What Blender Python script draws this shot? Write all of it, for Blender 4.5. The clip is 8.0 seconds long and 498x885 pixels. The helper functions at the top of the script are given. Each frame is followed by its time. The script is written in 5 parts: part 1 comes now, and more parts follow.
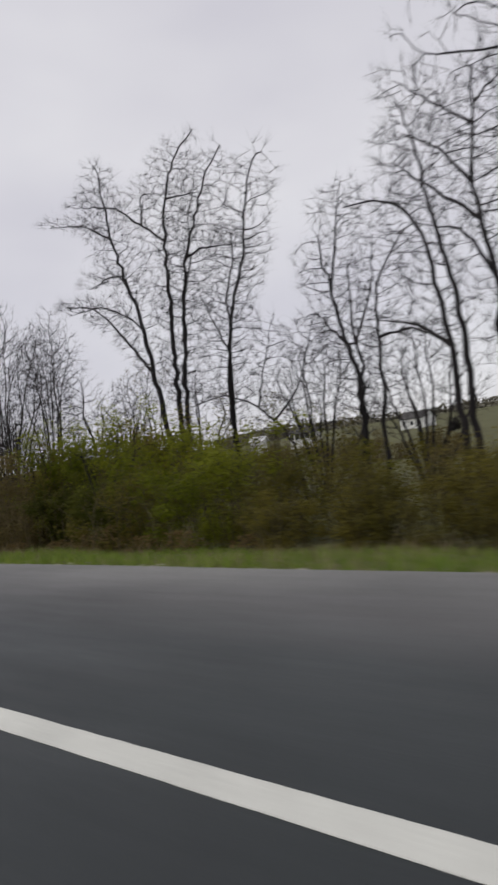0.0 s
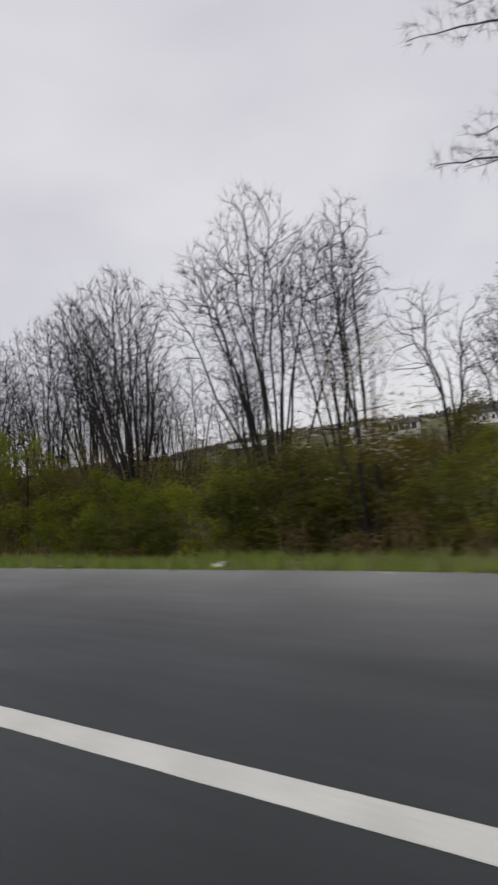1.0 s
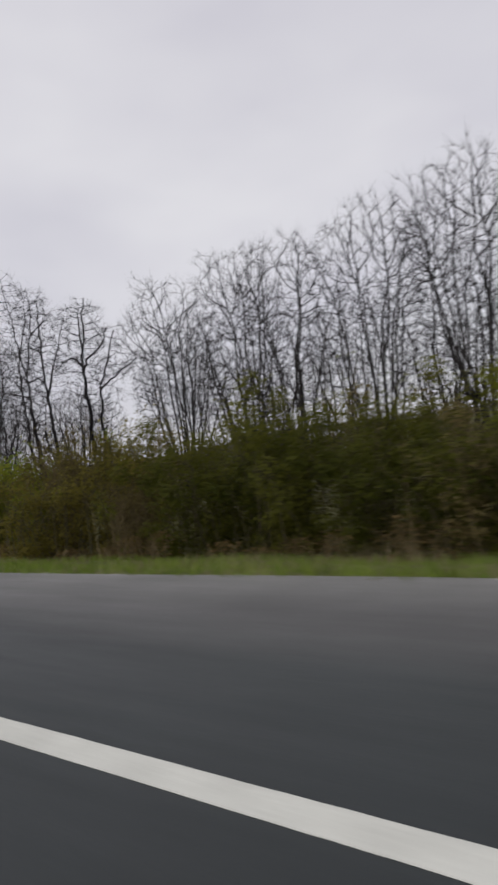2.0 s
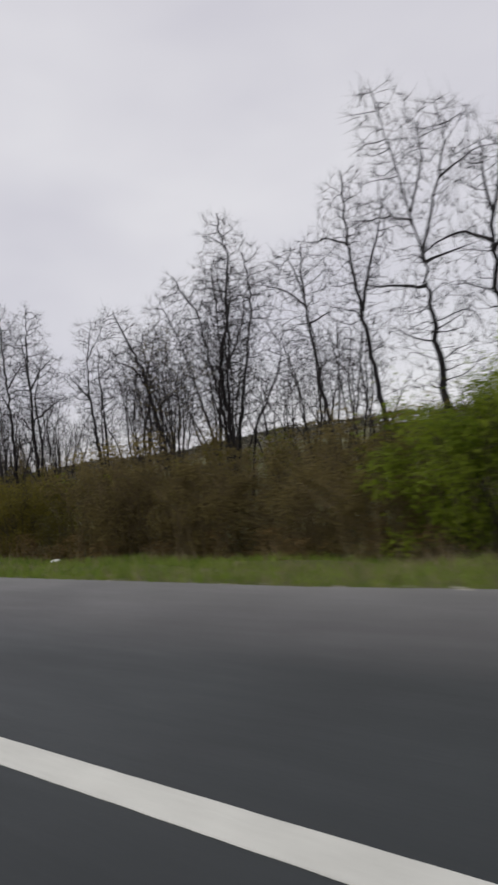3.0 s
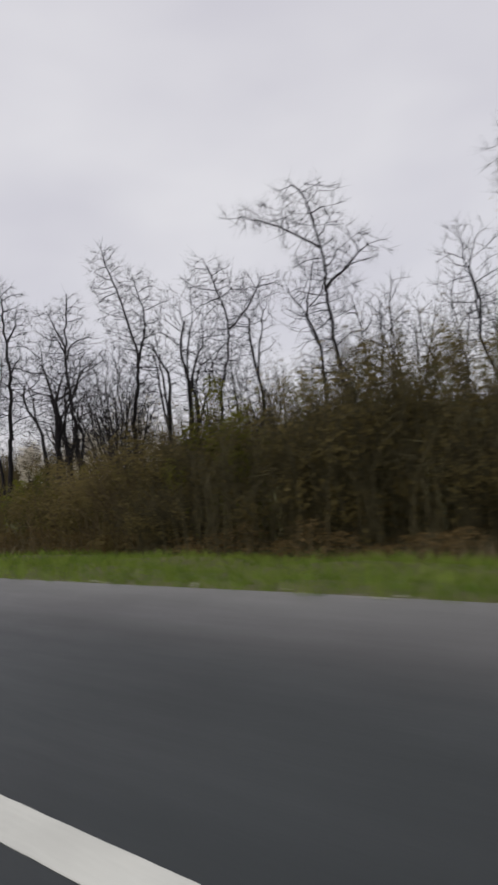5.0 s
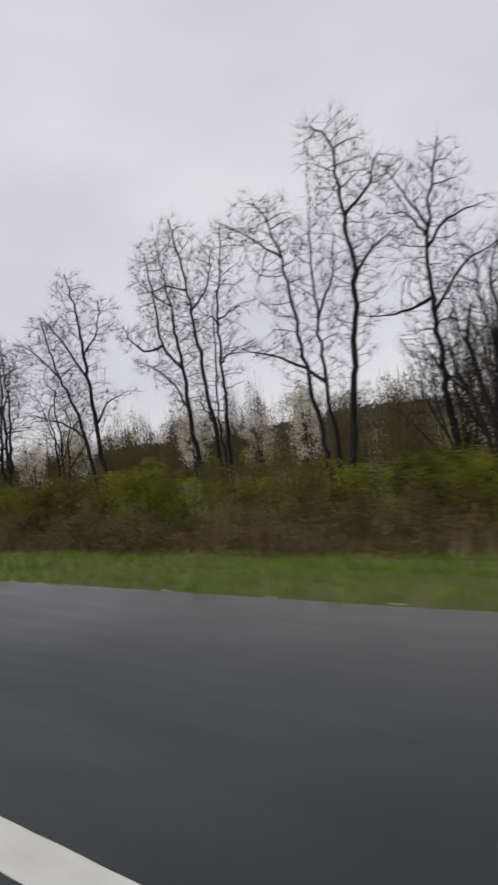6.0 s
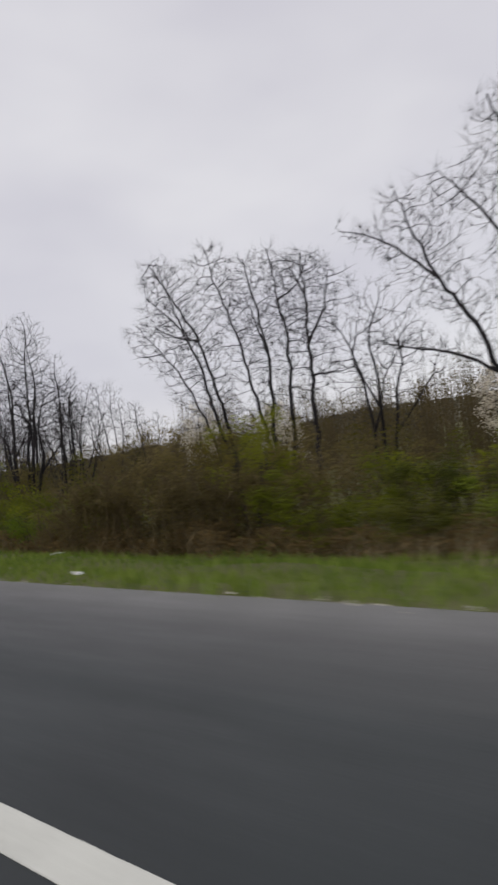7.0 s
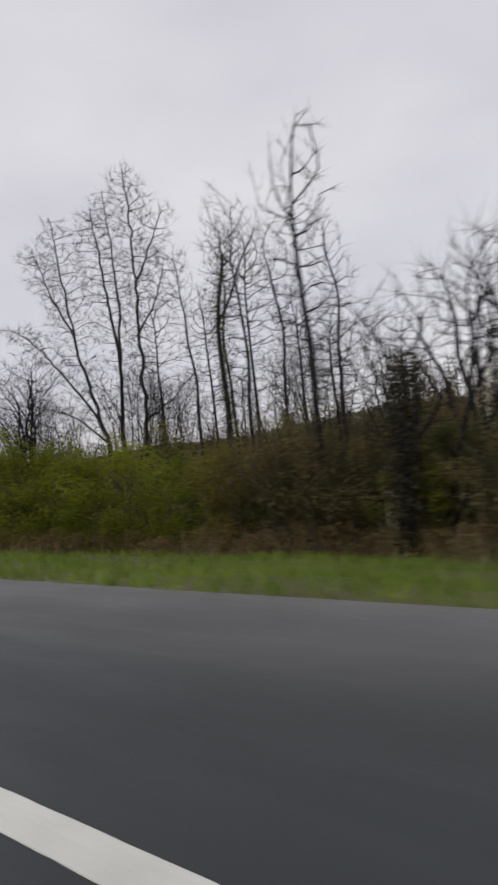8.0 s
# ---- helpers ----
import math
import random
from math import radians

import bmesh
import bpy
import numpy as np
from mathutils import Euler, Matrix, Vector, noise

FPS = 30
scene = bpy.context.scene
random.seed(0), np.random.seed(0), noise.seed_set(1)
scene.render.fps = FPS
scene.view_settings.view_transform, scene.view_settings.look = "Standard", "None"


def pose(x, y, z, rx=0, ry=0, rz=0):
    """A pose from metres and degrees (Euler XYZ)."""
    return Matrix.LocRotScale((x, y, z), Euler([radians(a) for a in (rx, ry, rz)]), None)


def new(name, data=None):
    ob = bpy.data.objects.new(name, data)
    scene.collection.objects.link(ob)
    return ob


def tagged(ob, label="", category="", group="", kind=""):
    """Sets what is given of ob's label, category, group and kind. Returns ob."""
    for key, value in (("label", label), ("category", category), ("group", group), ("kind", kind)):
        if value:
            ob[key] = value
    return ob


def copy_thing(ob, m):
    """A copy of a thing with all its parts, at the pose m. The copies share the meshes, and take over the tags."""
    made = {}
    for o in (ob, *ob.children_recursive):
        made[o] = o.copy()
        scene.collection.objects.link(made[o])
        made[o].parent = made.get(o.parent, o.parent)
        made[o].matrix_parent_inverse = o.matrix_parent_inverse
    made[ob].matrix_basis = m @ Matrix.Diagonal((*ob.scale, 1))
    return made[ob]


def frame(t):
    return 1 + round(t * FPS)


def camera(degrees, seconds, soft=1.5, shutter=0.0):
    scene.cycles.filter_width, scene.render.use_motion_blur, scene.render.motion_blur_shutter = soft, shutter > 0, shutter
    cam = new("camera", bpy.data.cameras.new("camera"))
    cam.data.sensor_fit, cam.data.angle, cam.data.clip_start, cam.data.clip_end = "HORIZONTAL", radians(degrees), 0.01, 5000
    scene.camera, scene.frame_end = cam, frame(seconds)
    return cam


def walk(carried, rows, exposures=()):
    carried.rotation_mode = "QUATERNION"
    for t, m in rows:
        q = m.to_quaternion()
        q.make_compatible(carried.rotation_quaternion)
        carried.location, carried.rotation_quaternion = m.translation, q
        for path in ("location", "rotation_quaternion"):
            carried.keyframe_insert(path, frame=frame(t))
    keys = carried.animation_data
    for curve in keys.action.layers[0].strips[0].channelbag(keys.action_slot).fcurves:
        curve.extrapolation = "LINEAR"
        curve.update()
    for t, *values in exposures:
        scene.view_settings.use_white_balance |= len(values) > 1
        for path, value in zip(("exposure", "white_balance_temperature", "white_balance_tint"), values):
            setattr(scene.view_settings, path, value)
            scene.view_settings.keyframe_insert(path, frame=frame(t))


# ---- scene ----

SPEED, EYE = 27.0, 1.19
cam = camera(43.69, 8.0, soft=2.5, shutter=0.16)
# seconds, distance to the edge line, yaw, pitch, roll
ROWS = [
    (0.0, -1.78, 37.67, 1.39, 6.80),
    (0.5, -1.88, 37.54, 1.49, 6.82),
    (1.0, -1.90, 36.60, 1.79, 6.80),
    (1.5, -1.88, 36.97, 1.99, 6.82),
    (2.0, -1.80, 36.75, 1.82, 6.83),
    (2.5, -1.72, 36.52, 1.65, 6.83),
    (3.0, -1.64, 36.30, 1.48, 6.84),
    (3.5, -1.44, 37.29, 1.22, 6.80),
    (4.0, -1.35, 37.60, 1.22, 6.80),
    (4.5, -1.26, 37.93, 1.02, 6.80),
    (5.0, -1.22, 37.81, 0.90, 6.80),
    (5.5, -1.17, 37.70, 0.77, 6.80),
    (6.0, -1.13, 37.58, 0.65, 6.80),
    (6.5, -1.14, 37.63, 0.97, 6.80),
    (7.0, -1.18, 37.98, 0.88, 6.80),
    (7.5, -1.17, 37.65, 0.73, 6.80),
    (8.0, -1.24, 38.06, 0.88, 6.80),
]
walk(cam, [(t, pose(-SPEED * t, y, EYE, 90 + pitch, roll, yaw)) for t, y, yaw, pitch, roll in ROWS])

# ---------------------------------------------------------------- light
SUN_UP, SUN_ROUND = 48, 205
world = bpy.data.worlds.new("overcast")
scene.world = world
world.use_nodes = True
wt = world.node_tree
wn, wl = wt.nodes, wt.links
wn.clear()
w_out = wn.new("ShaderNodeOutputWorld")
w_bg = wn.new("ShaderNodeBackground")
w_sky = wn.new("ShaderNodeTexSky")
w_sky.sky_type, w_sky.sun_disc = "NISHITA", False
w_sky.sun_elevation, w_sky.sun_rotation = radians(SUN_UP), radians(SUN_ROUND)
w_co = wn.new("ShaderNodeTexCoord")
w_map = wn.new("ShaderNodeMapping")
w_map.inputs["Scale"].default_value = (1.0, 1.0, 2.2)
w_noise = wn.new("ShaderNodeTexNoise")
w_noise.inputs["Scale"].default_value = 2.6
w_noise.inputs["Detail"].default_value = 3.0
w_noise.inputs["Roughness"].default_value = 0.45
w_ramp = wn.new("ShaderNodeValToRGB")
w_ramp.color_ramp.elements[0].position, w_ramp.color_ramp.elements[1].position = 0.30, 0.72
w_ramp.color_ramp.elements[0].color = (0.580, 0.564, 0.616, 1)
w_ramp.color_ramp.elements[1].color = (0.717, 0.703, 0.727, 1)
w_mix = wn.new("ShaderNodeMix")
w_mix.data_type, w_mix.blend_type = "RGBA", "ADD"
w_mix.inputs["Factor"].default_value = 0.012
wl.new(w_co.outputs["Generated"], w_map.inputs["Vector"])
wl.new(w_map.outputs["Vector"], w_noise.inputs["Vector"])
wl.new(w_noise.outputs["Fac"], w_ramp.inputs["Fac"])
wl.new(w_ramp.outputs["Color"], w_mix.inputs["A"])
wl.new(w_sky.outputs["Color"], w_mix.inputs["B"])
wl.new(w_mix.outputs["Result"], w_bg.inputs["Color"])
wl.new(w_bg.outputs["Background"], w_out.inputs["Surface"])
w_bg.inputs["Strength"].default_value = 1.0

sun = new("sun", bpy.data.lights.new("sun", "SUN"))
sun.data.energy, sun.data.angle, sun.data.color = 1.1, radians(30), (1.0, 0.97, 0.93)
sun.matrix_basis = pose(0, 0, 60, 90 - SUN_UP, 0, 180 - SUN_ROUND)


# ---------------------------------------------------------------- materials
def material(name, dark, light, scale=8.0, rough=0.8, bump=0.0, fine=60.0, per_object=0.0, island=0.0, spec=0.3, back=0.0):
    m = bpy.data.materials.new(name)
    m.use_nodes = True
    nt = m.node_tree
    n, l = nt.nodes, nt.links
    b = n["Principled BSDF"]
    b.inputs["Roughness"].default_value = rough
    b.inputs["Specular IOR Level"].default_value = spec
    co = n.new("ShaderNodeTexCoord")
    big, small = n.new("ShaderNodeTexNoise"), n.new("ShaderNodeTexNoise")
    big.inputs["Scale"].default_value, small.inputs["Scale"].default_value = scale, fine
    big.inputs["Detail"].default_value, small.inputs["Detail"].default_value = 4, 3
    l.new(co.outputs["Object"], big.inputs["Vector"])
    l.new(co.outputs["Object"], small.inputs["Vector"])
    add = n.new("ShaderNodeMath")
    add.operation = "MULTIPLY_ADD"
    add.inputs[1].default_value = 0.6
    half = n.new("ShaderNodeMath")
    half.operation = "MULTIPLY"
    half.inputs[1].default_value = 0.4
    l.new(small.outputs["Fac"], half.inputs[0])
    l.new(big.outputs["Fac"], add.inputs[0])
    l.new(half.outputs[0], add.inputs[2])
    fac = add.outputs[0]
    for amount, node, out in ((per_object, "ShaderNodeObjectInfo", "Random"), (island, "ShaderNodeNewGeometry", "Random Per Island")):
        if amount:
            src, ma = n.new(node), n.new("ShaderNodeMath")
            ma.operation = "MULTIPLY_ADD"
            ma.inputs[1].default_value = amount
            sub = n.new("ShaderNodeMath")
            sub.operation = "SUBTRACT"
            sub.inputs[1].default_value = amount / 2
            l.new(src.outputs[out], ma.inputs[0])
            l.new(fac, ma.inputs[2])
            l.new(ma.outputs[0], sub.inputs[0])
            fac = sub.outputs[0]
    ramp = n.new("ShaderNodeValToRGB")
    ramp.color_ramp.elements[0].position, ramp.color_ramp.elements[1].position = 0.28, 0.72
    ramp.color_ramp.elements[0].color, ramp.color_ramp.elements[1].color = (*dark, 1), (*light, 1)
    l.new(fac, ramp.inputs["Fac"])
    l.new(ramp.outputs["Color"], b.inputs["Base Color"])
    if back:
        tr, ad = n.new("ShaderNodeBsdfTranslucent"), n.new("ShaderNodeMixShader")
        ad.inputs["Fac"].default_value = back
        l.new(ramp.outputs["Color"], tr.inputs["Color"])
        l.new(b.outputs["BSDF"], ad.inputs[1])
        l.new(tr.outputs["BSDF"], ad.inputs[2])
        l.new(ad.outputs["Shader"], n["Material Output"].inputs["Surface"])
    if bump:
        bp = n.new("ShaderNodeBump")
        bp.inputs["Strength"].default_value, bp.inputs["Distance"].default_value = bump, 0.02
        l.new(small.outputs["Fac"], bp.inputs["Height"])
        l.new(bp.outputs["Normal"], b.inputs["Normal"])
    return m


def asphalt_material():
    """Dark asphalt, near-black by the lane and paler towards the grass, with patches and streaks along the road."""
    m = material("asphalt", (0.0, 0.0, 0.0), (1.0, 1.0, 1.0), 0.5, 0.5, 0.15, 55.0, spec=0.45)
    nt = m.node_tree
    n, l = nt.nodes, nt.links
    ramp = next(q for q in n if q.type == "VALTORGB")
    co = next(q for q in n if q.type == "TEX_COORD")
    b = n["Principled BSDF"]
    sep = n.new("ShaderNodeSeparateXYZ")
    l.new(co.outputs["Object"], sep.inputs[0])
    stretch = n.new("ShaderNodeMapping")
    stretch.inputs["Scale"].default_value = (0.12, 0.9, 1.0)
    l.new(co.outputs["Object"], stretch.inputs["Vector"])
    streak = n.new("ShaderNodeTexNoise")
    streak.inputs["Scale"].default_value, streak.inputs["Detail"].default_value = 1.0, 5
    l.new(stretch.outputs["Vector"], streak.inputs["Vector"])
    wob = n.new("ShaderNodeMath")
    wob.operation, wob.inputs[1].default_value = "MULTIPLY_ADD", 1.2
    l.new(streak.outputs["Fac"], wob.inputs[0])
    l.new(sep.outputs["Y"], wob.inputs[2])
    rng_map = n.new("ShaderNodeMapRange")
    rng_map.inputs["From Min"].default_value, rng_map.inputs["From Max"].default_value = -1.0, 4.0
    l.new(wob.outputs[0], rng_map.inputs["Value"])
    # base colour across the road: near-black by the lane, pale grey at the grass
    cross_ramp = n.new("ShaderNodeValToRGB")
    els = cross_ramp.color_ramp.elements
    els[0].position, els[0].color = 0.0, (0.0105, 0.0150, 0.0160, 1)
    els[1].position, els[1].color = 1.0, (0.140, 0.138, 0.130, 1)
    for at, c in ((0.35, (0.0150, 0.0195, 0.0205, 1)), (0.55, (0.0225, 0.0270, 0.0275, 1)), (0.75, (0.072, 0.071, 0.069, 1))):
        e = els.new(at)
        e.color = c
    l.new(rng_map.outputs["Result"], cross_ramp.inputs["Fac"])
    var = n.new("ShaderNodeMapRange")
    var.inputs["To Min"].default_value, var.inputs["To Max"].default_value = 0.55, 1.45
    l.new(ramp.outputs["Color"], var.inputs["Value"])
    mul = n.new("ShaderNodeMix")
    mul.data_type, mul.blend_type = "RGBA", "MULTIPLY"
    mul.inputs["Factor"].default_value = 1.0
    l.new(cross_ramp.outputs["Color"], mul.inputs["A"])
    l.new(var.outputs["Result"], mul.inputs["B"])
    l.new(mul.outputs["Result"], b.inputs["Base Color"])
    # worn and coarse patches shine differently
    patch_map = n.new("ShaderNodeMapping")
    patch_map.inputs["Scale"].default_value = (0.22, 1.3, 1.0)
    patch = n.new("ShaderNodeTexNoise")
    patch.inputs["Scale"].default_value, patch.inputs["Detail"].default_value, patch.inputs["Roughness"].default_value = 1.4, 6, 0.65
    gloss = n.new("ShaderNodeMapRange")
    gloss.inputs["From Min"].default_value, gloss.inputs["From Max"].default_value = 0.3, 0.7
    gloss.inputs["To Min"].default_value, gloss.inputs["To Max"].default_value = 0.42, 0.61
    l.new(co.outputs["Object"], patch_map.inputs["Vector"])
    l.new(patch_map.outputs["Vector"], patch.inputs["Vector"])
    l.new(patch.outputs["Fac"], gloss.inputs["Value"])
    l.new(gloss.outputs["Result"], b.inputs["Roughness"])
    return m


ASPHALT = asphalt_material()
SEAL = material("crack_seal", (0.010, 0.010, 0.010), (0.022, 0.022, 0.022), 3.0, 0.6, fine=40.0)
LINE_PAINT = material("line_paint", (0.46, 0.46, 0.418), (0.655, 0.655, 0.596), 3.0, 0.6, 0.2, 40.0)
SOIL = material("soil", (0.062, 0.058, 0.022), (0.102, 0.104, 0.034), 0.25, 0.95, 0.3, 6.0)
GRASS = material("grass_blades", (0.096, 0.160, 0.018), (0.218, 0.282, 0.044), 0.35, 0.7, fine=3.0, island=0.5, back=0.3)
STRAW = material("straw", (0.16, 0.13, 0.07), (0.30, 0.25, 0.15), 0.6, 0.8, fine=4.0, island=0.5, back=0.2)
BARK = material("bark", (0.007, 0.006, 0.007), (0.022, 0.018, 0.019), 1.2, 0.9, 0.6, 30.0, per_object=0.2)
BARK_GREY = material("grey_bark", (0.013, 0.011, 0.011), (0.036, 0.031, 0.029), 1.2, 0.9, 0.6, 30.0, per_object=0.2)
TWIG = material("twig_bark", (0.011, 0.009, 0.010), (0.028, 0.024, 0.024), 1.0, 0.9, fine=12.0, per_object=0.2)
SHRUB_STEM = material("shrub_stem", (0.045, 0.038, 0.018), (0.100, 0.085, 0.040), 0.8, 0.9, fine=9.0, per_object=0.3, island=0.3)
CANE = material("dead_cane", (0.075, 0.057, 0.028), (0.155, 0.117, 0.058), 0.8, 0.9, fine=9.0, per_object=0.25, island=0.3)
LEAF_FRESH = material("fresh_leaf", (0.108, 0.131, 0.01), (0.232, 0.251, 0.023), 0.8, 0.6, fine=5.0, per_object=0.4, island=0.10, back=0.58, spec=0.1)
LEAF_BRIGHT = material("bright_leaf", (0.106, 0.16, 0.013), (0.228, 0.283, 0.03), 0.8, 0.6, fine=5.0, per_object=0.4, island=0.10, back=0.58, spec=0.1)
LEAF_DARK = material("dark_leaf", (0.056, 0.067, 0.01), (0.139, 0.138, 0.022), 0.8, 0.6, fine=5.0, per_object=0.4, island=0.10, back=0.58, spec=0.1)
LEAF_OLIVE = material("olive_leaf", (0.095, 0.085, 0.016), (0.192, 0.162, 0.034), 0.8, 0.65, fine=5.0, per_object=0.4, island=0.10, back=0.58, spec=0.1)
LEAF_DEAD = material("dead_leaf", (0.095, 0.076, 0.029), (0.203, 0.163, 0.066), 0.8, 0.8, fine=5.0, per_object=0.4, island=0.10, back=0.58, spec=0.1)
IVY = material("ivy_leaf", (0.022, 0.020, 0.011), (0.050, 0.044, 0.024), 0.8, 0.7, fine=5.0, island=0.3, back=0.2)
BLOSSOM = material("blossom", (0.46, 0.41, 0.32), (0.80, 0.74, 0.62), 1.0, 0.7, fine=6.0, island=0.4, back=0.3)
FAR_WOOD = material("far_wood", (0.070, 0.066, 0.046), (0.120, 0.110, 0.075), 0.02, 0.95, fine=0.4, island=0.5)
RUSSET = material("russet_weeds", (0.110, 0.076, 0.032), (0.230, 0.160, 0.070), 0.6, 0.85, fine=4.0, island=0.2, back=0.4, spec=0.1)
SIGN_GREEN = material("sign_green", (0.000, 0.115, 0.075), (0.006, 0.165, 0.110), 3.0, 0.4, fine=30.0, spec=0.5)
SIGN_WHITE = material("sign_white", (0.62, 0.66, 0.63), (0.78, 0.80, 0.78), 5.0, 0.45, fine=30.0)
POST_WOOD = material("weathered_post", (0.15, 0.125, 0.085), (0.27, 0.23, 0.16), 2.5, 0.85, 0.4, 40.0)
WHITE_WALL = material("white_siding", (0.60, 0.60, 0.58), (0.78, 0.78, 0.76), 0.5, 0.7, fine=4.0)
ROOF_DARK = material("dark_roof", (0.045, 0.043, 0.042), (0.085, 0.080, 0.076), 0.5, 0.85, fine=5.0)
ROOF_PALE = material("pale_metal_roof", (0.52, 0.53, 0.54), (0.70, 0.70, 0.70), 0.5, 0.5, fine=5.0)
BARN_WALL = material("barn_wall", (0.06, 0.05, 0.045), (0.11, 0.09, 0.08), 0.5, 0.85, fine=5.0)
PANE = material("window_pane", (0.02, 0.022, 0.025), (0.04, 0.042, 0.046), 0.5, 0.15, fine=3.0, spec=0.5)
LITTER = material("pale_litter", (0.55, 0.55, 0.52), (0.80, 0.80, 0.77), 6.0, 0.6, fine=40.0)
GRAVEL = material("pale_gravel", (0.16, 0.15, 0.12), (0.42, 0.40, 0.34), 2.0, 0.9, fine=30.0, island=0.7)


# ---------------------------------------------------------------- mesh helpers
def mesh_ob(name, verts, faces, mat, parent=None, label="", smooth=False):
    me = bpy.data.meshes.new(name)
    me.from_pydata(verts, [], faces)
    me.materials.append(mat)
    if smooth:
        me.polygons.foreach_set("use_smooth", [True] * len(me.polygons))
    me.update()
    ob = new(name, me)
    if parent is not None:
        ob.parent = parent
    return tagged(ob, label)


def part(name, bm, mat, parent=None, label=""):
    me = bpy.data.meshes.new(name)
    bm.to_mesh(me)
    bm.free()
    me.materials.append(mat)
    ob = new(name, me)
    if parent is not None:
        ob.parent = parent
    return tagged(ob, label)


def box(x0, y0, z0, x1, y1, z1, bevel=0.0, bm=None):
    bm = bm or bmesh.new()
    made = bmesh.ops.create_cube(bm, size=1, matrix=Matrix.Translation(((x0 + x1) / 2, (y0 + y1) / 2, (z0 + z1) / 2)) @ Matrix.Diagonal((x1 - x0, y1 - y0, z1 - z0, 1)))
    if bevel:
        bmesh.ops.bevel(bm, geom=list({e for v in made["verts"] for e in v.link_edges}), offset=bevel, segments=2, affect="EDGES")
    return bm


class Tubes:
    """Gathers tapered tubes into one list of verts and faces."""

    def __init__(self):
        self.v, self.f, self.n = [], [], 0

    def add(self, pts, rads, sides):
        pts = np.asarray(pts, float)
        d = np.gradient(pts, axis=0)
        d /= np.linalg.norm(d, axis=1)[:, None] + 1e-9
        ref = np.array([1.0, 0, 0]) if abs(d[0][0]) < 0.8 else np.array([0, 1.0, 0])
        u = np.cross(d, ref)
        u /= np.linalg.norm(u, axis=1)[:, None] + 1e-9
        w = np.cross(d, u)
        a = np.arange(sides) * 2 * math.pi / sides
        ring = u[:, None, :] * np.cos(a)[None, :, None] + w[:, None, :] * np.sin(a)[None, :, None]
        self.v.append((pts[:, None, :] + ring * np.asarray(rads)[:, None, None]).reshape(-1, 3))
        k = len(pts)
        for i in range(k - 1):
            for j in range(sides):
                p, q = self.n + i * sides + j, self.n + i * sides + (j + 1) % sides
                self.f.append((p, q, q + sides, p + sides))
        self.n += k * sides

    def spikes(self, bases, heads, r):
        """Many straight twigs at once, three-sided and pointed."""
        k = len(bases)
        d = heads - bases
        u = np.cross(d, np.array([0.3, 0.5, 0.81]))
        u /= np.linalg.norm(u, axis=1)[:, None] + 1e-9
        w = np.cross(d, u)
        w /= np.linalg.norm(w, axis=1)[:, None] + 1e-9
        v = np.stack([bases + u * r, bases - u * r * 0.5 + w * r * 0.87, bases - u * r * 0.5 - w * r * 0.87, heads], 1)
        self.v.append(v.reshape(-1, 3))
        for i in range(k):
            o = self.n + 4 * i
            self.f += [(o, o + 1, o + 3), (o + 1, o + 2, o + 3), (o + 2, o, o + 3)]
        self.n += 4 * k

    def join(self, other):
        self.v += other.v
        self.f += [tuple(i + self.n for i in q) for q in other.f]
        self.n += other.n

    def ob(self, name, mat, parent, label="", smooth=True):
        v = np.concatenate(self.v).tolist() if self.v else []
        return mesh_ob(name, v, self.f, mat, parent, label, smooth)


def leaf_cards(points, size, rng, mat, name, parent, label="", flat=0.0, single=False, face=None):
    """Small leaves at the points: folded blades, or plain slivers for the finest."""
    k = len(points)
    size = size * rng.uniform(0.6, 1.3, k)
    a = rng.normal(size=(k, 3))
    a[:, 2] *= 1 - flat
    a /= np.linalg.norm(a, axis=1)[:, None]
    b = rng.normal(size=(k, 3))
    b -= (a * b).sum(1)[:, None] * a
    b /= np.linalg.norm(b, axis=1)[:, None]
    if face is not None:
        c = face / (np.linalg.norm(face, axis=1)[:, None] + 1e-9)
        a -= (a * c).sum(1)[:, None] * c
        a /= np.linalg.norm(a, axis=1)[:, None] + 1e-9
        b = np.cross(c, a)
    c = np.cross(a, b)
    s = size[:, None]
    p = np.asarray(points)
    if single:
        v = np.stack([p - b * s * 0.4 - a * s * 0.35, p + b * s * 0.4 - a * s * 0.25, p + a * s * 0.65], 1).reshape(-1, 3)
        f = [(3 * i, 3 * i + 1, 3 * i + 2) for i in range(k)]
    else:
        v = np.stack([p, p + a * s * 0.5 + b * s * 0.33 + c * s * 0.12, p + a * s, p + a * s * 0.5 - b * s * 0.33 + c * s * 0.12], 1).reshape(-1, 3)
        f = [(4 * i + o, 4 * i + q, 4 * i + r) for i in range(k) for o, q, r in ((0, 1, 2), (0, 2, 3))]
    return mesh_ob(name, v.tolist(), f, mat, parent, label)


# ---------------------------------------------------------------- ground
EDGE_X = (40, -4, -18, -31, -45, -85, -99, -112, -126, -166, -180, -193, -206, -220, -330)
EDGE_Y = (3.50, 3.49, 3.45, 3.55, 3.54, 3.08, 3.05, 3.14, 3.02, 2.80, 2.86, 2.81, 2.81, 2.82, 2.82)


def road_edge(x):
    return np.interp(-np.asarray(x, float), [-e for e in EDGE_X], EDGE_Y)


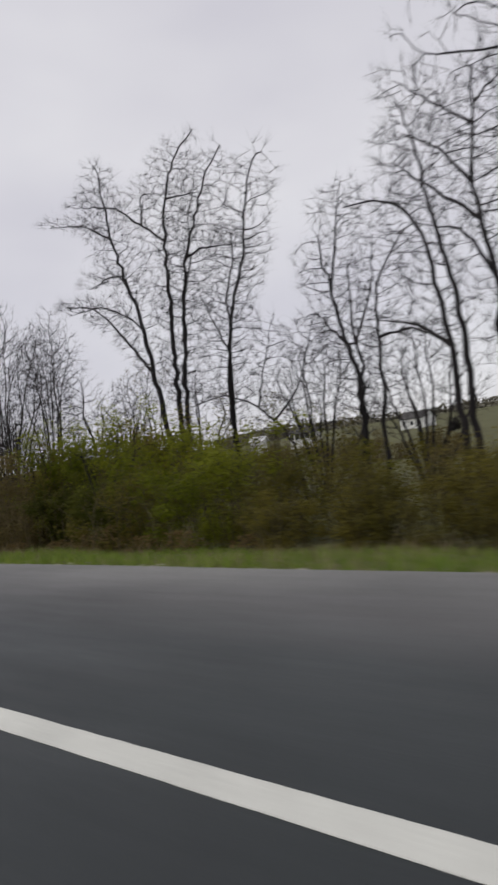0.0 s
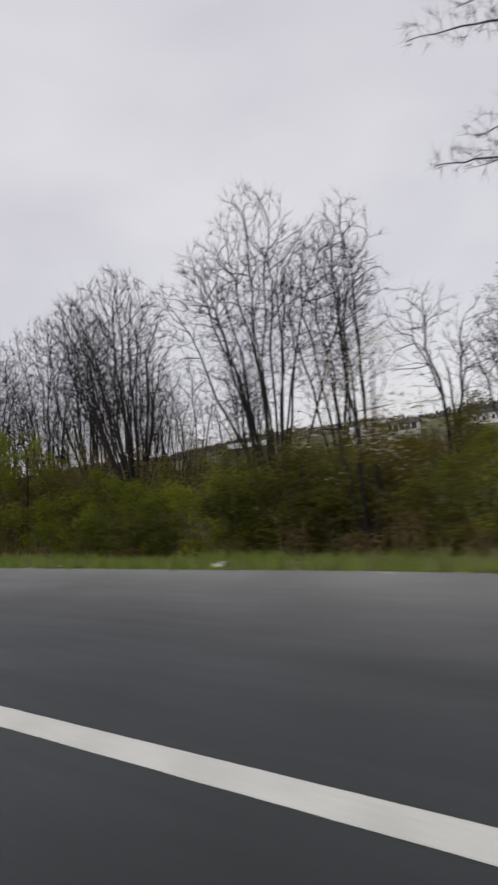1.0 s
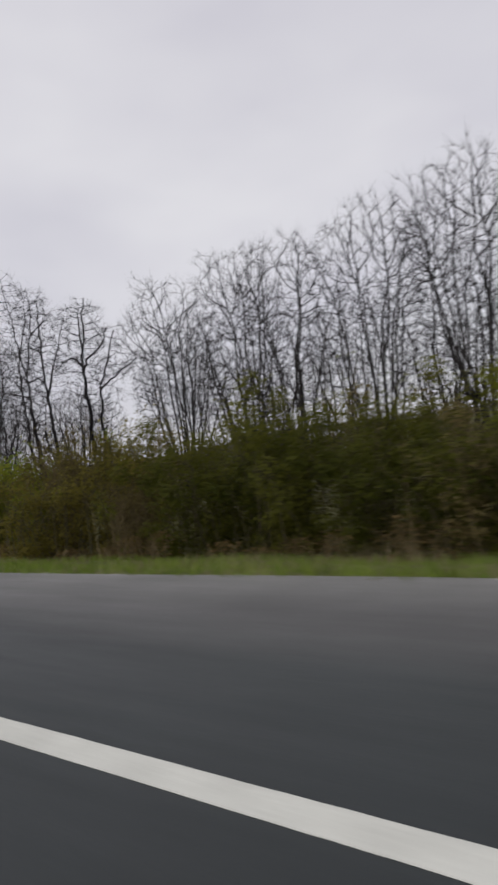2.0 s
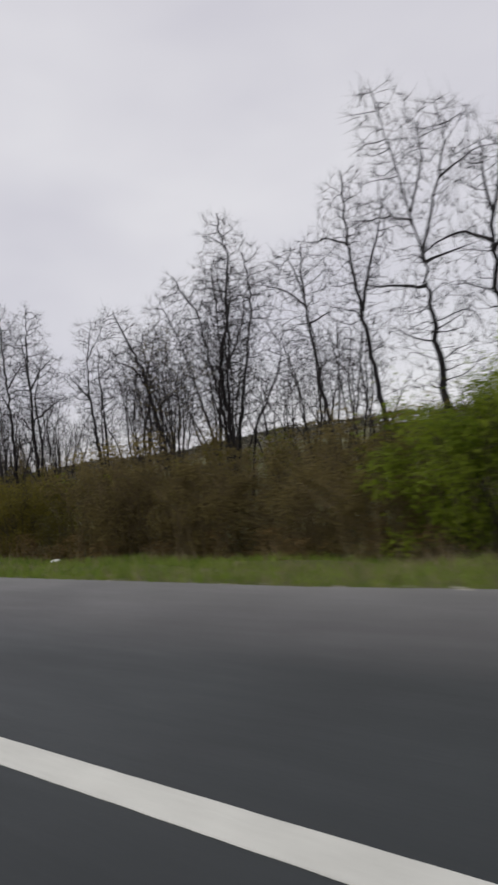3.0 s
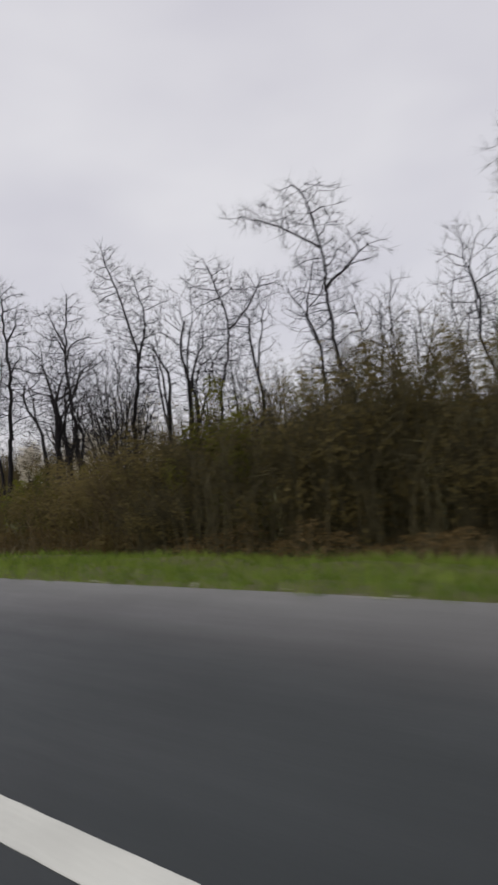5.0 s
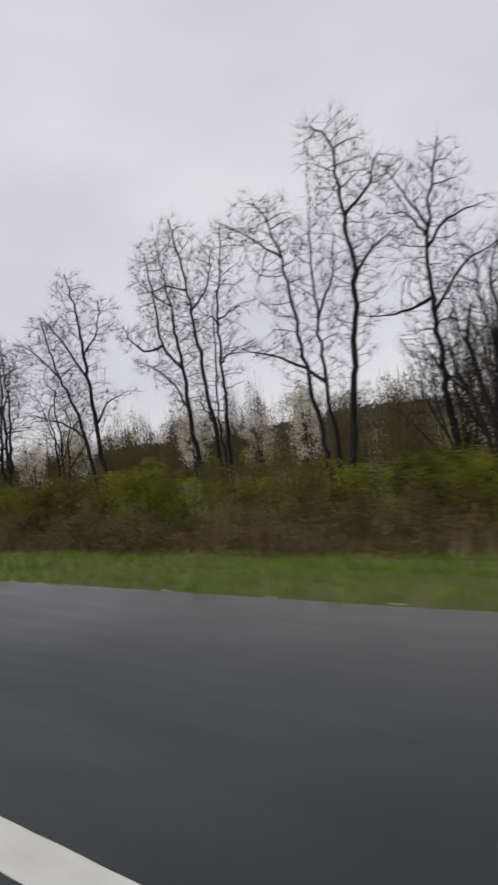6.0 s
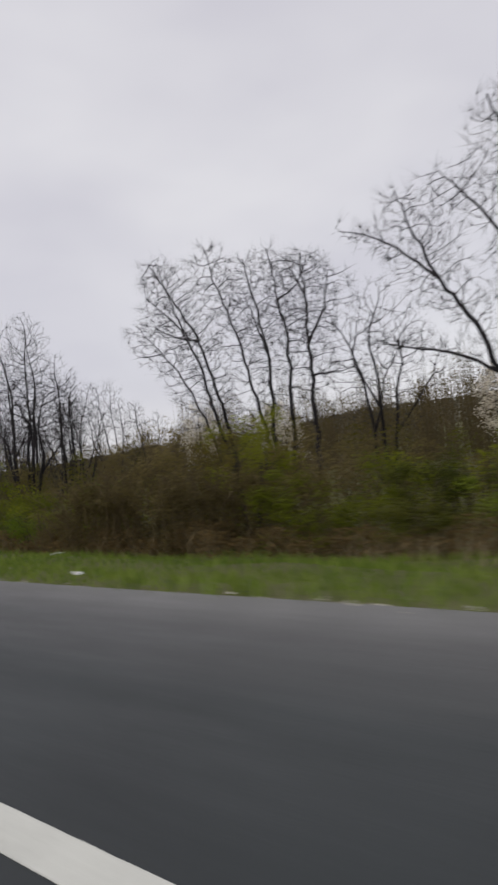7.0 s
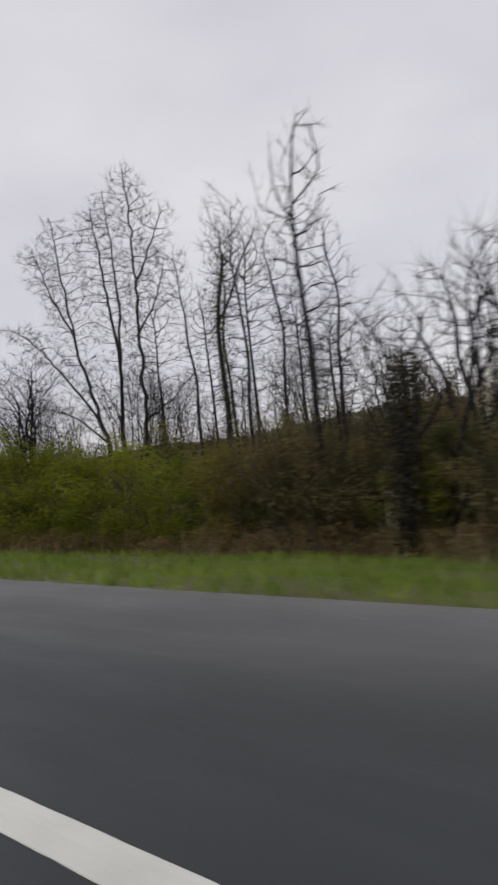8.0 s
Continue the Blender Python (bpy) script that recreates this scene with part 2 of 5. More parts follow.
def ground_z(x, y):
    """Height of the land: a side slope falls from the road, then brushy flat, then fields that climb to the ridge."""
    x, y = np.asarray(x, float), np.asarray(y, float)
    d = y - road_edge(x)
    z = np.interp(d, (-40, -9.9, -9, 0, 8.2, 12, 18, 30, 60, 115, 160, 300, 420, 560, 700), (-1.5, -0.06, -0.06, -0.03, -1.5, -1.62, -1.3, -1.3, -1.0, 2.0, 3.0, 9.0, 16.0, 20.0, 22.0))
    # the climb lies beyond the first stretch; further on the land stays low
    climb = np.clip((x + 330) / 100, 0, 1)
    z = np.where(d > 60, np.interp(d, (60, 160, 420, 700), (-1.0, -2.0, 2.0, 5.0)) * (1 - climb) + z * climb, z)
    wob = 0.05 * np.sin(x * 0.9 + 1.3 * np.sin(y)) + 0.04 * np.sin(y * 1.7 + x * 0.31)
    return z + wob * np.clip(d - 0.5, 0, 3) * 0.5


def grid_sheet(name, xs, ys, zf, mat, label, category):
    gx, gy = np.meshgrid(xs, ys, indexing="ij")
    v = np.stack([gx, gy, zf(gx, gy)], -1).reshape(-1, 3).tolist()
    m = len(ys)
    f = [(i * m + j, (i + 1) * m + j, (i + 1) * m + j + 1, i * m + j + 1) for i in range(len(xs) - 1) for j in range(m - 1)]
    ob = mesh_ob(name, v, f, mat, None, "", True)
    return tagged(ob, label, category, kind="structure")


gx = np.unique(np.concatenate([np.linspace(-3000, -400, 27), np.arange(-400, 60, 2.5), np.linspace(60, 2500, 25)]))
gy = np.unique(np.concatenate([np.linspace(-2500, -20, 22), np.arange(-20, 2, 2.0), np.arange(2, 22, 0.5), np.arange(22, 60, 2), np.linspace(60, 700, 30), np.linspace(700, 3000, 8)]))
grid_sheet("ground", gx, gy, ground_z, SOIL, "grassy side slope and brown brushy land beside the road", "ground")


def build_road():
    xs = np.arange(-420, 120, 2.0)
    rng = np.random.default_rng(5)
    v, f = [], []
    for i, x in enumerate(xs):
        e = float(road_edge(x)) + rng.normal() * 0.025
        v += [(x, -9.0, -0.25), (x, -9.0, 0), (x, -4.0, 0), (x, 0, 0), (x, e, 0), (x, e + 0.05, -0.25)]
        if i:
            a = 6 * (i - 1)
            f += [(a + j, a + j + 1, a + j + 7, a + j + 6) for j in range(5)]
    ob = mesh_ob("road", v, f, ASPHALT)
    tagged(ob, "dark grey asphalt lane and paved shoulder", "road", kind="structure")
    # solid edge line with slightly ragged borders
    xs = np.arange(-255, 8, 0.045)
    a = rng.normal(size=len(xs)) * 0.0016
    b = rng.normal(size=len(xs)) * 0.0016
    v, f = [], []
    for i, x in enumerate(xs):
        v += [(x, -0.168 + b[i], 0.001), (x, -0.166 + b[i], 0.005), (x, -0.002 + a[i], 0.005), (x, a[i], 0.001)]
        if i:
            k = 4 * (i - 1)
            f += [(k + j, k + j + 1, k + j + 5, k + j + 4) for j in range(3)]
    ob = mesh_ob("edge_line", v, f, LINE_PAINT)
    tagged(ob, "solid white painted edge line on the asphalt", "road marking", kind="structure")


build_road()


def crack(points, width, seed):
    """A dark hairline crack that wanders across the shoulder."""
    rng = np.random.default_rng(seed)
    p = np.array(points, float)
    s = np.linspace(0, len(p) - 1, 60)
    q = np.stack([np.interp(s, range(len(p)), p[:, i]) for i in (0, 1)], 1) + rng.normal(size=(60, 2)) * 0.012
    v, f = [], []
    for i, (x, y) in enumerate(q):
        w = width * rng.uniform(0.4, 1.2)
        v += [(x, y - w, 0.002), (x, y, 0.003), (x, y + w, 0.002)]
        if i:
            k = 3 * (i - 1)
            f += [(k, k + 1, k + 4, k + 3), (k + 1, k + 2, k + 5, k + 4)]
    tagged(mesh_ob("road_crack", v, f, SEAL), "thin dark sealed crack in the asphalt shoulder", "road crack", kind="structure")


crack(((-206.2, 1.3), (-205.7, 1.0), (-205.2, 0.84), (-204.7, 0.76)), 0.005, 3)
crack(((-203.7, 0.96), (-203.1, 1.02), (-202.4, 1.06), (-201.6, 1.2)), 0.004, 4)


def blades(count, x0, x1, d0, d1, height, width, mat, name, label, seed, power=1.0, clump=0.0):
    rng = np.random.default_rng(seed)
    x = rng.uniform(x0, x1, count)
    d = d0 + (d1 - d0) * rng.uniform(0, 1, count) ** power
    if clump:
        keep = np.sin(x * 0.8) + np.sin(x * 0.23 + 1) + rng.normal(size=count) * 0.8 > clump
        x, d = x[keep], d[keep]
    k = len(x)
    y = road_edge(x) + d
    z = ground_z(x, y) - 0.01
    h = height * rng.uniform(0.5, 1.4, k)
    az = rng.uniform(0, 2 * math.pi, k)
    tilt = rng.uniform(0.1, 0.75, k)
    base = np.stack([x, y, z], 1)
    side = np.stack([np.cos(az), np.sin(az), np.zeros(k)], 1) * (width * rng.uniform(0.6, 1.4, k))[:, None]
    az2 = rng.uniform(0, 2 * math.pi, k)
    tip = base + np.stack([np.cos(az2) * tilt * h, np.sin(az2) * tilt * h, h], 1)
    v = np.stack([base - side, base + side, tip], 1).reshape(-1, 3).tolist()
    f = [(3 * i, 3 * i + 1, 3 * i + 2) for i in range(k)]
    ob = mesh_ob(name, v, f, mat)
    return tagged(ob, label, "grass", kind="stuff")


blades(170000, -300, 12, -0.06, 8.6, 0.16, 0.016, GRASS, "grass", "rough green verge grass on the slope beside the road", 1, 1.0)
blades(26000, -300, 12, 6.3, 9.6, 0.42, 0.013, STRAW, "dry_grass", "pale dry grass along the foot of the brush", 2, 1.0, 0.2)
blades(30000, -112, 12, 0.0, 8.0, 0.2, 0.010, STRAW, "dry_grass", "dry straw-coloured grass mixed into the verge", 4, 1.0, -0.6)
blades(16000, -245, -150, 8.3, 9.9, 0.6, 0.014, STRAW, "dry_grass", "tall pale dry grass at the foot of the green brush", 6, 1.0, -0.8)


def gravel():
    rng = np.random.default_rng(8)
    v, f = [], []
    for i in range(2200):
        x = rng.uniform(-290, 8)
        if math.sin(x * 0.35) + math.sin(x * 0.11 + 2) < rng.uniform(-1.2, 1.4):
            continue
        y = float(road_edge(x)) + rng.normal() * 0.07 + 0.04
        s = rng.uniform(0.006, 0.02)
        n = len(v)
        for dx, dy, dz in ((-1, -1, -1), (1.3, -0.8, -1), (0.9, 1.1, -1), (-1.1, 0.9, -1), (0.1, 0.0, 0.8)):
            v.append((x + dx * s * 1.6, y + dy * s, 0.008 + dz * s * 0.5 + (0 if y < road_edge(x) else -0.01)))
        f += [(n, n + 1, n + 4), (n + 1, n + 2, n + 4), (n + 2, n + 3, n + 4), (n + 3, n, n + 4)]
    tagged(mesh_ob("edge_gravel", v, f, GRAVEL), "pale gravel and crumbs along the asphalt edge", "gravel", kind="stuff")


gravel()


# ---------------------------------------------------------------- trees
def unit(v):
    return v / (np.linalg.norm(v) + 1e-9)


def turned(rng, d, low, high):
    """A direction that leaves d by an angle between low and high degrees."""
    side = np.cross(d, rng.normal(size=3))
    a = radians(rng.uniform(low, high))
    return unit(unit(d) * math.cos(a) + unit(side) * math.sin(a))


class Grower:
    """Grows a bare tree: stems are laid first, then limbs reach for points spread through the crown."""

    def __init__(self, seed, wob=0.18, rise=0.28, limbs=7, twigs=5, twig_len=0.7, twig_r=0.0078, reach=0.55, dense=1.0):
        self.rng = np.random.default_rng(seed)
        self.trunks, self.branches, self.twig = [], [], Tubes()
        self.node, self.wood, self.aims = [], [], []
        self.wob, self.rise, self.limbs, self.twigs = wob, rise, limbs, twigs
        self.twig_len, self.twig_r, self.reach = twig_len, twig_r, reach
        self.tips, self.dense = [], dense

    def stem(self, base, tip, r, first=0.35, bow=1.0, wander=0.03, limb_len=0.26, n=14, sides=7, forks=0, share=1.0):
        rng = self.rng
        base, tip = np.asarray(base, float), np.asarray(tip, float)
        h = np.linalg.norm(tip - base)
        s = np.linspace(0, 1, n)
        off = tip - base
        pts = base + np.stack([off[0] * s ** bow, off[1] * s ** bow, off[2] * s], 1)
        ph = rng.uniform(0, 6.28, 6)
        for ax in (0, 1):
            pts[:, ax] += h * wander * s * (np.sin(s * 5 + ph[ax]) - math.sin(ph[ax]) * (1 - s) + 0.6 * np.sin(s * 12 + ph[ax + 2]) + 0.35 * np.sin(s * 23 + ph[ax + 4]))
        self.lay(pts, r, h, first, limb_len, sides, share)
        rads = r * (1 - 0.93 * s) ** 0.9 + 0.008
        for q in range(forks):
            f = int(rng.uniform(0.3, 0.6) * n)
            d = turned(rng, unit(pts[f + 1] - pts[f]), 18, 38)
            rest = h * (1 - f / n) * rng.uniform(0.75, 1.0)
            self.stem(pts[f], pts[f] + unit(d + np.array([0, 0, 0.3])) * rest, rads[f] * 0.66, 0.25, 0.85, wander * 1.2, limb_len * 1.25, max(n - 4, 8), 6, 0, share * 0.55)
        return pts

    def lay(self, pts, r, h, first, limb_len, sides, share, whole=0.86):
        """One stem through the points, and the points of the crown that its limbs will reach for."""
        rng, n = self.rng, len(pts)
        rads = 1.1 * r * (1 - (0.93 if whole < 1 else 0.9) * np.linspace(0, 1, n)) ** 0.85 + 0.008
        rads[0] *= 1.2
        keep = max(4, int(n * whole))
        self.trunks.append(Tubes())
        self.trunks[-1].add(pts[:keep], rads[:keep], sides)
        steps = np.arange(0.2, keep - 1, 0.4 * (n - 1) / h)
        for k in steps:
            a = int(k)
            self.node.append(pts[a] + (pts[a + 1] - pts[a]) * (k - a))
            self.wood.append(rads[a])
        # points of the crown round this stem: widest above its middle, closed at the top
        count = int(self.limbs * 46 * share)
        u = rng.uniform(0, 1, count) ** 0.75
        wide = h * limb_len * 0.8 * (0.5 + 0.9 * u) * np.sqrt(np.clip(1 - u ** 3.0, 0, 1)) * np.sqrt(rng.uniform(0.03, 1, count))
        az = rng.uniform(0, 6.283, count)
        k = (first + (1 - first) * u) * (n - 1)
        i = np.minimum(k.astype(int), n - 2)
        self.aims.append(pts[i] + (pts[i + 1] - pts[i]) * (k - i)[:, None] + np.stack([wide * np.cos(az), wide * np.sin(az), wide * 0.1], 1))

    def sweep(self, way, r, first=0.3, limb_len=0.2, share=1.0, sides=6):
        """A stem or long limb that bends through the places given."""
        way = np.array(way, float)
        s = np.linspace(0, len(way) - 1, 3 * len(way))
        pts = np.stack([np.interp(s, range(len(way)), way[:, i]) for i in range(3)], 1)
        for i in range(2):
            pts[1:-1] = pts[1:-1] * 0.5 + 0.25 * (pts[:-2] + pts[2:])
        pts[1:] += self.rng.normal(size=(len(pts) - 1, 3)) * min(0.07, 0.02 + 0.25 * r)
        h = np.linalg.norm(np.diff(pts, axis=0), axis=1).sum()
        self.lay(pts, r, h, first, limb_len, sides, share, 1.0)

    def limb(self, r, *way, lean=None):
        """A stem (from height 0) or limb that bends through side distances and heights."""
        rng = self.rng
        drift = rng.normal() * 0.12 if lean is None else lean
        base = np.array(way[0])
        trunk = way[0][1] == 0
        rise = 0.0
        if not trunk and self.node:
            gap = np.linalg.norm(np.array(self.node)[:, [0, 2]] - base, axis=1)
            near = int(gap.argmin())
            r, rise = min(r, 0.8 * self.wood[near]), self.node[near][1]
            if gap[near] < 1.0:
                way = ((self.node[near][0], self.node[near][2]),) + way[1:]
                base = np.array(way[0])
        pts = [(x, rise + drift * math.hypot(x - base[0], z - base[1]) * (0.5 if way[0][1] == 0 else 1.0), z) for x, z in way]
        fine = [pts[0]]
        for a, b in zip(pts, pts[1:]):
            k = max(1, round(math.dist(a, b) / 1.7))
            fine += [tuple(np.array(a) + (np.array(b) - np.array(a)) * i / k) for i in range(1, k + 1)]
        h = sum(math.dist(a, b) for a, b in zip(fine, fine[1:]))
        self.sweep(fine, r, 0.3 if trunk else 0.12, (2.2 if trunk else 1.8) / h, self.dense * h / (6.5 if trunk else 4.3), 7 if trunk else 5)

    def grow(self, step=0.4):
        rng = self.rng
        aims = np.concatenate(self.aims)
        pos = np.array(self.node)
        first = len(pos)
        mother = [-1] * first
        shoots = np.zeros(first, int)
        d2 = ((aims[:, None, :] - pos[None]) ** 2).sum(2)
        near, dist = d2.argmin(1), np.sqrt(d2.min(1))
        for turn in range(60):
            live = dist > self.reach
            aims, near, dist = aims[live], near[live], dist[live]
            if not len(aims):
                break
            full = (shoots[near] >= 2) & (near >= first)
            if full.any():
                aims, near, dist = aims[~full], near[~full], dist[~full]
                if not len(aims):
                    break
            who, back = np.unique(near, return_inverse=True)
            shoots[who] += 1
            pull = np.zeros((len(who), 3))
            np.add.at(pull, back, (aims - pos[near]) / dist[:, None])
            pull /= np.linalg.norm(pull, axis=1)[:, None] + 1e-9
            pull += rng.normal(size=pull.shape) * self.wob + np.array([0, 0, self.rise])
            pull /= np.linalg.norm(pull, axis=1)[:, None] + 1e-9
            fresh = pos[who] + pull * step
            start = len(pos)
            pos = np.concatenate([pos, fresh])
            shoots = np.concatenate([shoots, np.zeros(len(fresh), int)])
            mother += who.tolist()
            dn = np.sqrt(((aims[:, None, :] - fresh[None]) ** 2).sum(2))
            best = dn.min(1)
            closer = best < dist
            near = np.where(closer, dn.argmin(1) + start, near)
            dist = np.where(closer, best, dist)
        return pos, mother, first

    def weave(self):
        """Turns the grown points into tapered limbs, branches and twigs."""
        rng = self.rng
        pos, mother, first = self.grow()
        n = len(pos)
        load, child = np.zeros(n), [[] for i in range(n)]
        for i in range(n - 1, first - 1, -1):
            if not child[i]:
                load[i] = 1.0
            load[mother[i]] += load[i]
            child[mother[i]].append(i)
        rad = (self.twig_r * 1.55) * load ** 0.64
        bases, heads = [], []

        def run(i, trunk, tube):
            chain = [mother[i], i]
            while child[chain[-1]]:
                chain.append(max(child[chain[-1]], key=lambda c: load[c]))
            r0 = min(rad[i], 0.8 * self.wood[trunk])
            r = np.minimum(np.concatenate([[r0], rad[chain[1:]]]), r0)
            p = pos[chain]
            p[1:-1] = p[1:-1] * 0.5 + 0.25 * (p[:-2] + p[2:])
            thick = r0 > 0.02
            pick = list(range(len(chain))) if thick else sorted(set(range(0, len(chain), 2)) | {len(chain) - 1})
            (tube if thick or len(tube.v) == 0 else self.twig).add(p[pick], r[pick], 5 if r0 > 0.045 else 4 if thick else 3)
            for c in chain[1:]:
                if rad[c] < 0.03:
                    d = unit(pos[c] - pos[mother[c]])
                    for q in range(self.twigs if not child[c] else (1 if rng.uniform() < 0.3 * self.twigs else 0)):
                        bases.append(pos[c])
                        heads.append(pos[c] + turned(rng, d + np.array([0, 0, 0.3]), 6, 50) * self.twig_len * rng.uniform(0.5, 1.3))
            for c, nxt in zip(chain[1:], chain[2:] + [-1]):
                for k in child[c]:
                    if k != nxt:
                        run(k, trunk, tube)

        for i in range(first):
            for c in child[i]:
                self.branches.append(Tubes())
                run(c, i, self.branches[-1])
        if bases:
            self.twig.spikes(np.array(bases), np.array(heads), self.twig_r)
            self.tips = heads

    def finish(self, name, x, y, bark, label, group, turn=0.0):
        self.weave()
        root = new(name)
        root.matrix_basis = pose(x, y, float(ground_z(x, y)) - 0.06, 0, 0, turn)
        for t in self.trunks:
            t.ob("trunk", bark, root)
        self.branches.sort(key=lambda t: -t.n)
        for t in self.branches[:14]:
            t.ob("branch", bark, root)
        for t in self.branches[14:]:
            self.twig.join(t)
        if self.twig.v:
            tagged(self.twig.ob("twig_spray", TWIG, root, "", False), kind="stuff")
        return tagged(root, label, "tree", group)


def shaped(seed, dense=1.0):
    """A tree whose main stems and limbs follow given bends; twigs grow round them."""
    return Grower(seed, wob=0.16, rise=0.3, limbs=11, twigs=8, twig_len=0.75, twig_r=0.0066, reach=0.42, dense=dense)


WOOD = "bare trees behind the brush"
MULTI = "bare many-stemmed tree with spreading dark limbs behind the brush"
POLE = "slender bare dark tree leaning above the brush"
THICK = "bare dense upright tree with many fine ascending branches"


def vase_tree(x, y, top, seed, tips, r=0.17, forks=2, limbs=8, label=MULTI, wander=0.034, first=0.3, bow=0.85, limb_len=0.33, bark=None, **more):
    """Several stems from one foot; tips are (dx, dy, share of the height)."""
    g = Grower(seed, limbs=limbs, **more)
    h = top - float(ground_z(x, y))
    for i, (dx, dy, share) in enumerate(tips):
        b = (0.12 * math.copysign(min(abs(dx), 2.5), dx) + 0.05 * i, 0.08 * dy, 0)
        g.stem(b, (dx, dy, h * share), r * (0.75 + 0.35 * share), first, bow, wander, limb_len, 14, 7, forks)
    return g.finish("tree", x, y, bark or BARK, label, "bare trees behind the brush")


def pole_tree(x, y, top, seed, dx=0.0, r=0.13, forks=1, limbs=14, label=POLE, wander=0.022, limb_len=0.19, first=0.3, bark=None, **more):
    g = Grower(seed, limbs=limbs, **more)
    h = top - float(ground_z(x, y))
    g.stem((0, 0, 0), (dx, 0.3, h), r, first, 1.05, wander, limb_len, 16, 7, forks)
    return g.finish("tree", x, y, bark or BARK, label, "bare trees behind the brush")


def thicket_tree(x, y, top, seed, stems=6, spread=2.6, label=THICK, limbs=6.0, twigs=7):
    """Fan-shaped clump: stems radiate from one foot and carry many fine ascending twigs."""
    g = Grower(seed, wob=0.14, rise=0.5, limbs=limbs, twigs=twigs, twig_len=0.75, twig_r=0.0072, reach=0.45)
    h = top - float(ground_z(x, y))
    for i in range(stems * 3 // 2):
        a = 2.4 * i + g.rng.uniform(0, 0.5)
        q = 1.35 * spread * math.sqrt((i + 0.5) / (stems * 1.5)) * g.rng.uniform(0.8, 1.1)
        dome = 1.0 - 0.42 * (q / spread / 1.35) ** 2.4
        g.stem((0.05 * q * math.cos(a), 0.05 * q * math.sin(a), 0), (q * math.cos(a), q * math.sin(a), h * dome * g.rng.uniform(0.9, 1.0)), 0.07, 0.38, 0.92, 0.024, 0.16, 11, 5, 0)
    return g.finish("tree", x, y, BARK_GREY, label, "bare trees behind the brush")


# trees with a shape of their own
g = shaped(11, 1.0)
g.limb(0.17, (0.8, 0), (-1.2, 11.1), (-3.2, 17.1), (-3.8, 22))
g.limb(0.17, (0.9, 0), (0.3, 16), (0.8, 20), (1.6, 21.1), (3.1, 21.8))
g.limb(0.15, (1.4, 0), (2.2, 8), (3.4, 13.8), (5.7, 17.7), (6.9, 18.6))
g.limb(0.09, (1.4, 0), (1.6, 11.5), (2.5, 13.5), (2.7, 16.3), (3.3, 18.6))
g.limb(0.08, (-0.9, 8.2), (-4.6, 12.3), (-6.4, 13.6), (-9.2, 14.2))
g.limb(0.05, (-1.2, 10.8), (-2.2, 12), (-4.3, 13), (-7.2, 13))
g.limb(0.06, (-1.7, 13.1), (-3, 14.6), (-4.6, 15.2), (-7.6, 15.2))
g.limb(0.06, (-3.1, 16.9), (-5.6, 18.7), (-9.5, 19.9))
g.limb(0.07, (0.3, 15.9), (-3.5, 19.4), (-7.6, 20.8))
g.limb(0.06, (3.4, 13.7), (4.5, 14), (7.3, 13.4))
g.limb(0.05, (0.7, 18.5), (3.2, 18.2))
g.limb(0.05, (-1.5, 17.6), (-1.8, 19.9), (-0.1, 19.3))
g.finish("tree", -26.0, 24.5, BARK, "large bare tree with several tall dark stems and sweeping side limbs", WOOD)
g = shaped(12, 1.0)
g.limb(0.11, (-0.1, 0), (0.6, 11.5), (1.5, 13.7), (1.2, 15.3))
g.limb(0.13, (0, 0), (0.8, 6.5), (1.5, 9.4), (3.6, 13.1), (4.4, 16.3), (5.6, 16.7))
g.limb(0.07, (4.3, 0), (3.8, 3.4), (2.9, 4.5), (1.3, 5.7), (-0.6, 6.2), (-2.6, 5.8))
g.limb(0.07, (2.9, 4.5), (4.5, 5.6), (5.7, 9))
g.limb(0.07, (2.4, 5.9), (3, 9.7))
g.limb(0.05, (0.3, 8.4), (-1.2, 11.9))
g.finish("tree", -21.2, 24.6, BARK, "bare dark tree with crooked stems and a low arching limb", WOOD)
g = shaped(13, 1.0)
g.limb(0.15, (0.1, 0), (-0.1, 6.3), (-0.8, 7.7), (-1.8, 13.1))
g.limb(0.12, (-0.2, 0), (0.5, 6.2), (0.2, 8.3), (0.4, 10.8))
g.limb(0.11, (1, 0), (1.7, 9.7), (3.3, 11.4))
g.limb(0.07, (-0.5, 7.4), (-2.2, 9.3))
g.limb(0.06, (0.6, 7.2), (1.4, 9.5), (1.7, 11.7))
g.limb(0.06, (-1.2, 10.2), (-0.4, 15.3))
g.limb(0.05, (1.5, 7.2), (3.3, 7.2), (4.4, 6.4))
g.finish("tree", -13.0, 23.5, BARK, "bare stubby dark tree with thick short limbs, behind the brush", WOOD)
g = shaped(14, 1.0)
g.limb(0.12, (0, 0), (0, 5.5), (-0.7, 10.3), (-1.3, 11.3), (-2.4, 11.9), (-3.7, 12.1))
g.limb(0.13, (0.6, 0), (0.6, 6.6), (-0.5, 14.4))
g.limb(0.14, (1.4, 0), (1.9, 7.1), (1.4, 11.2), (1.9, 14.9))
g.limb(0.08, (0, 5.5), (-1.1, 6.7), (-2.4, 7.1))
g.limb(0.08, (1.7, 9.7), (-1.4, 12.9))
g.limb(0.08, (1.4, 11.2), (0.5, 12.7), (-1, 13.9))
g.limb(0.08, (1.5, 12.9), (-0.8, 15.6))
g.limb(0.07, (2, 7.8), (1.1, 9.5), (-0.2, 10.1))
g.limb(0.08, (1.7, 13.9), (2.7, 14.4), (3.7, 15.6))
g.finish("tree", -7.5, 20.5, BARK, "bare tall dark tree with level side limbs, behind the brush", WOOD)
g = shaped(70, 1.0)
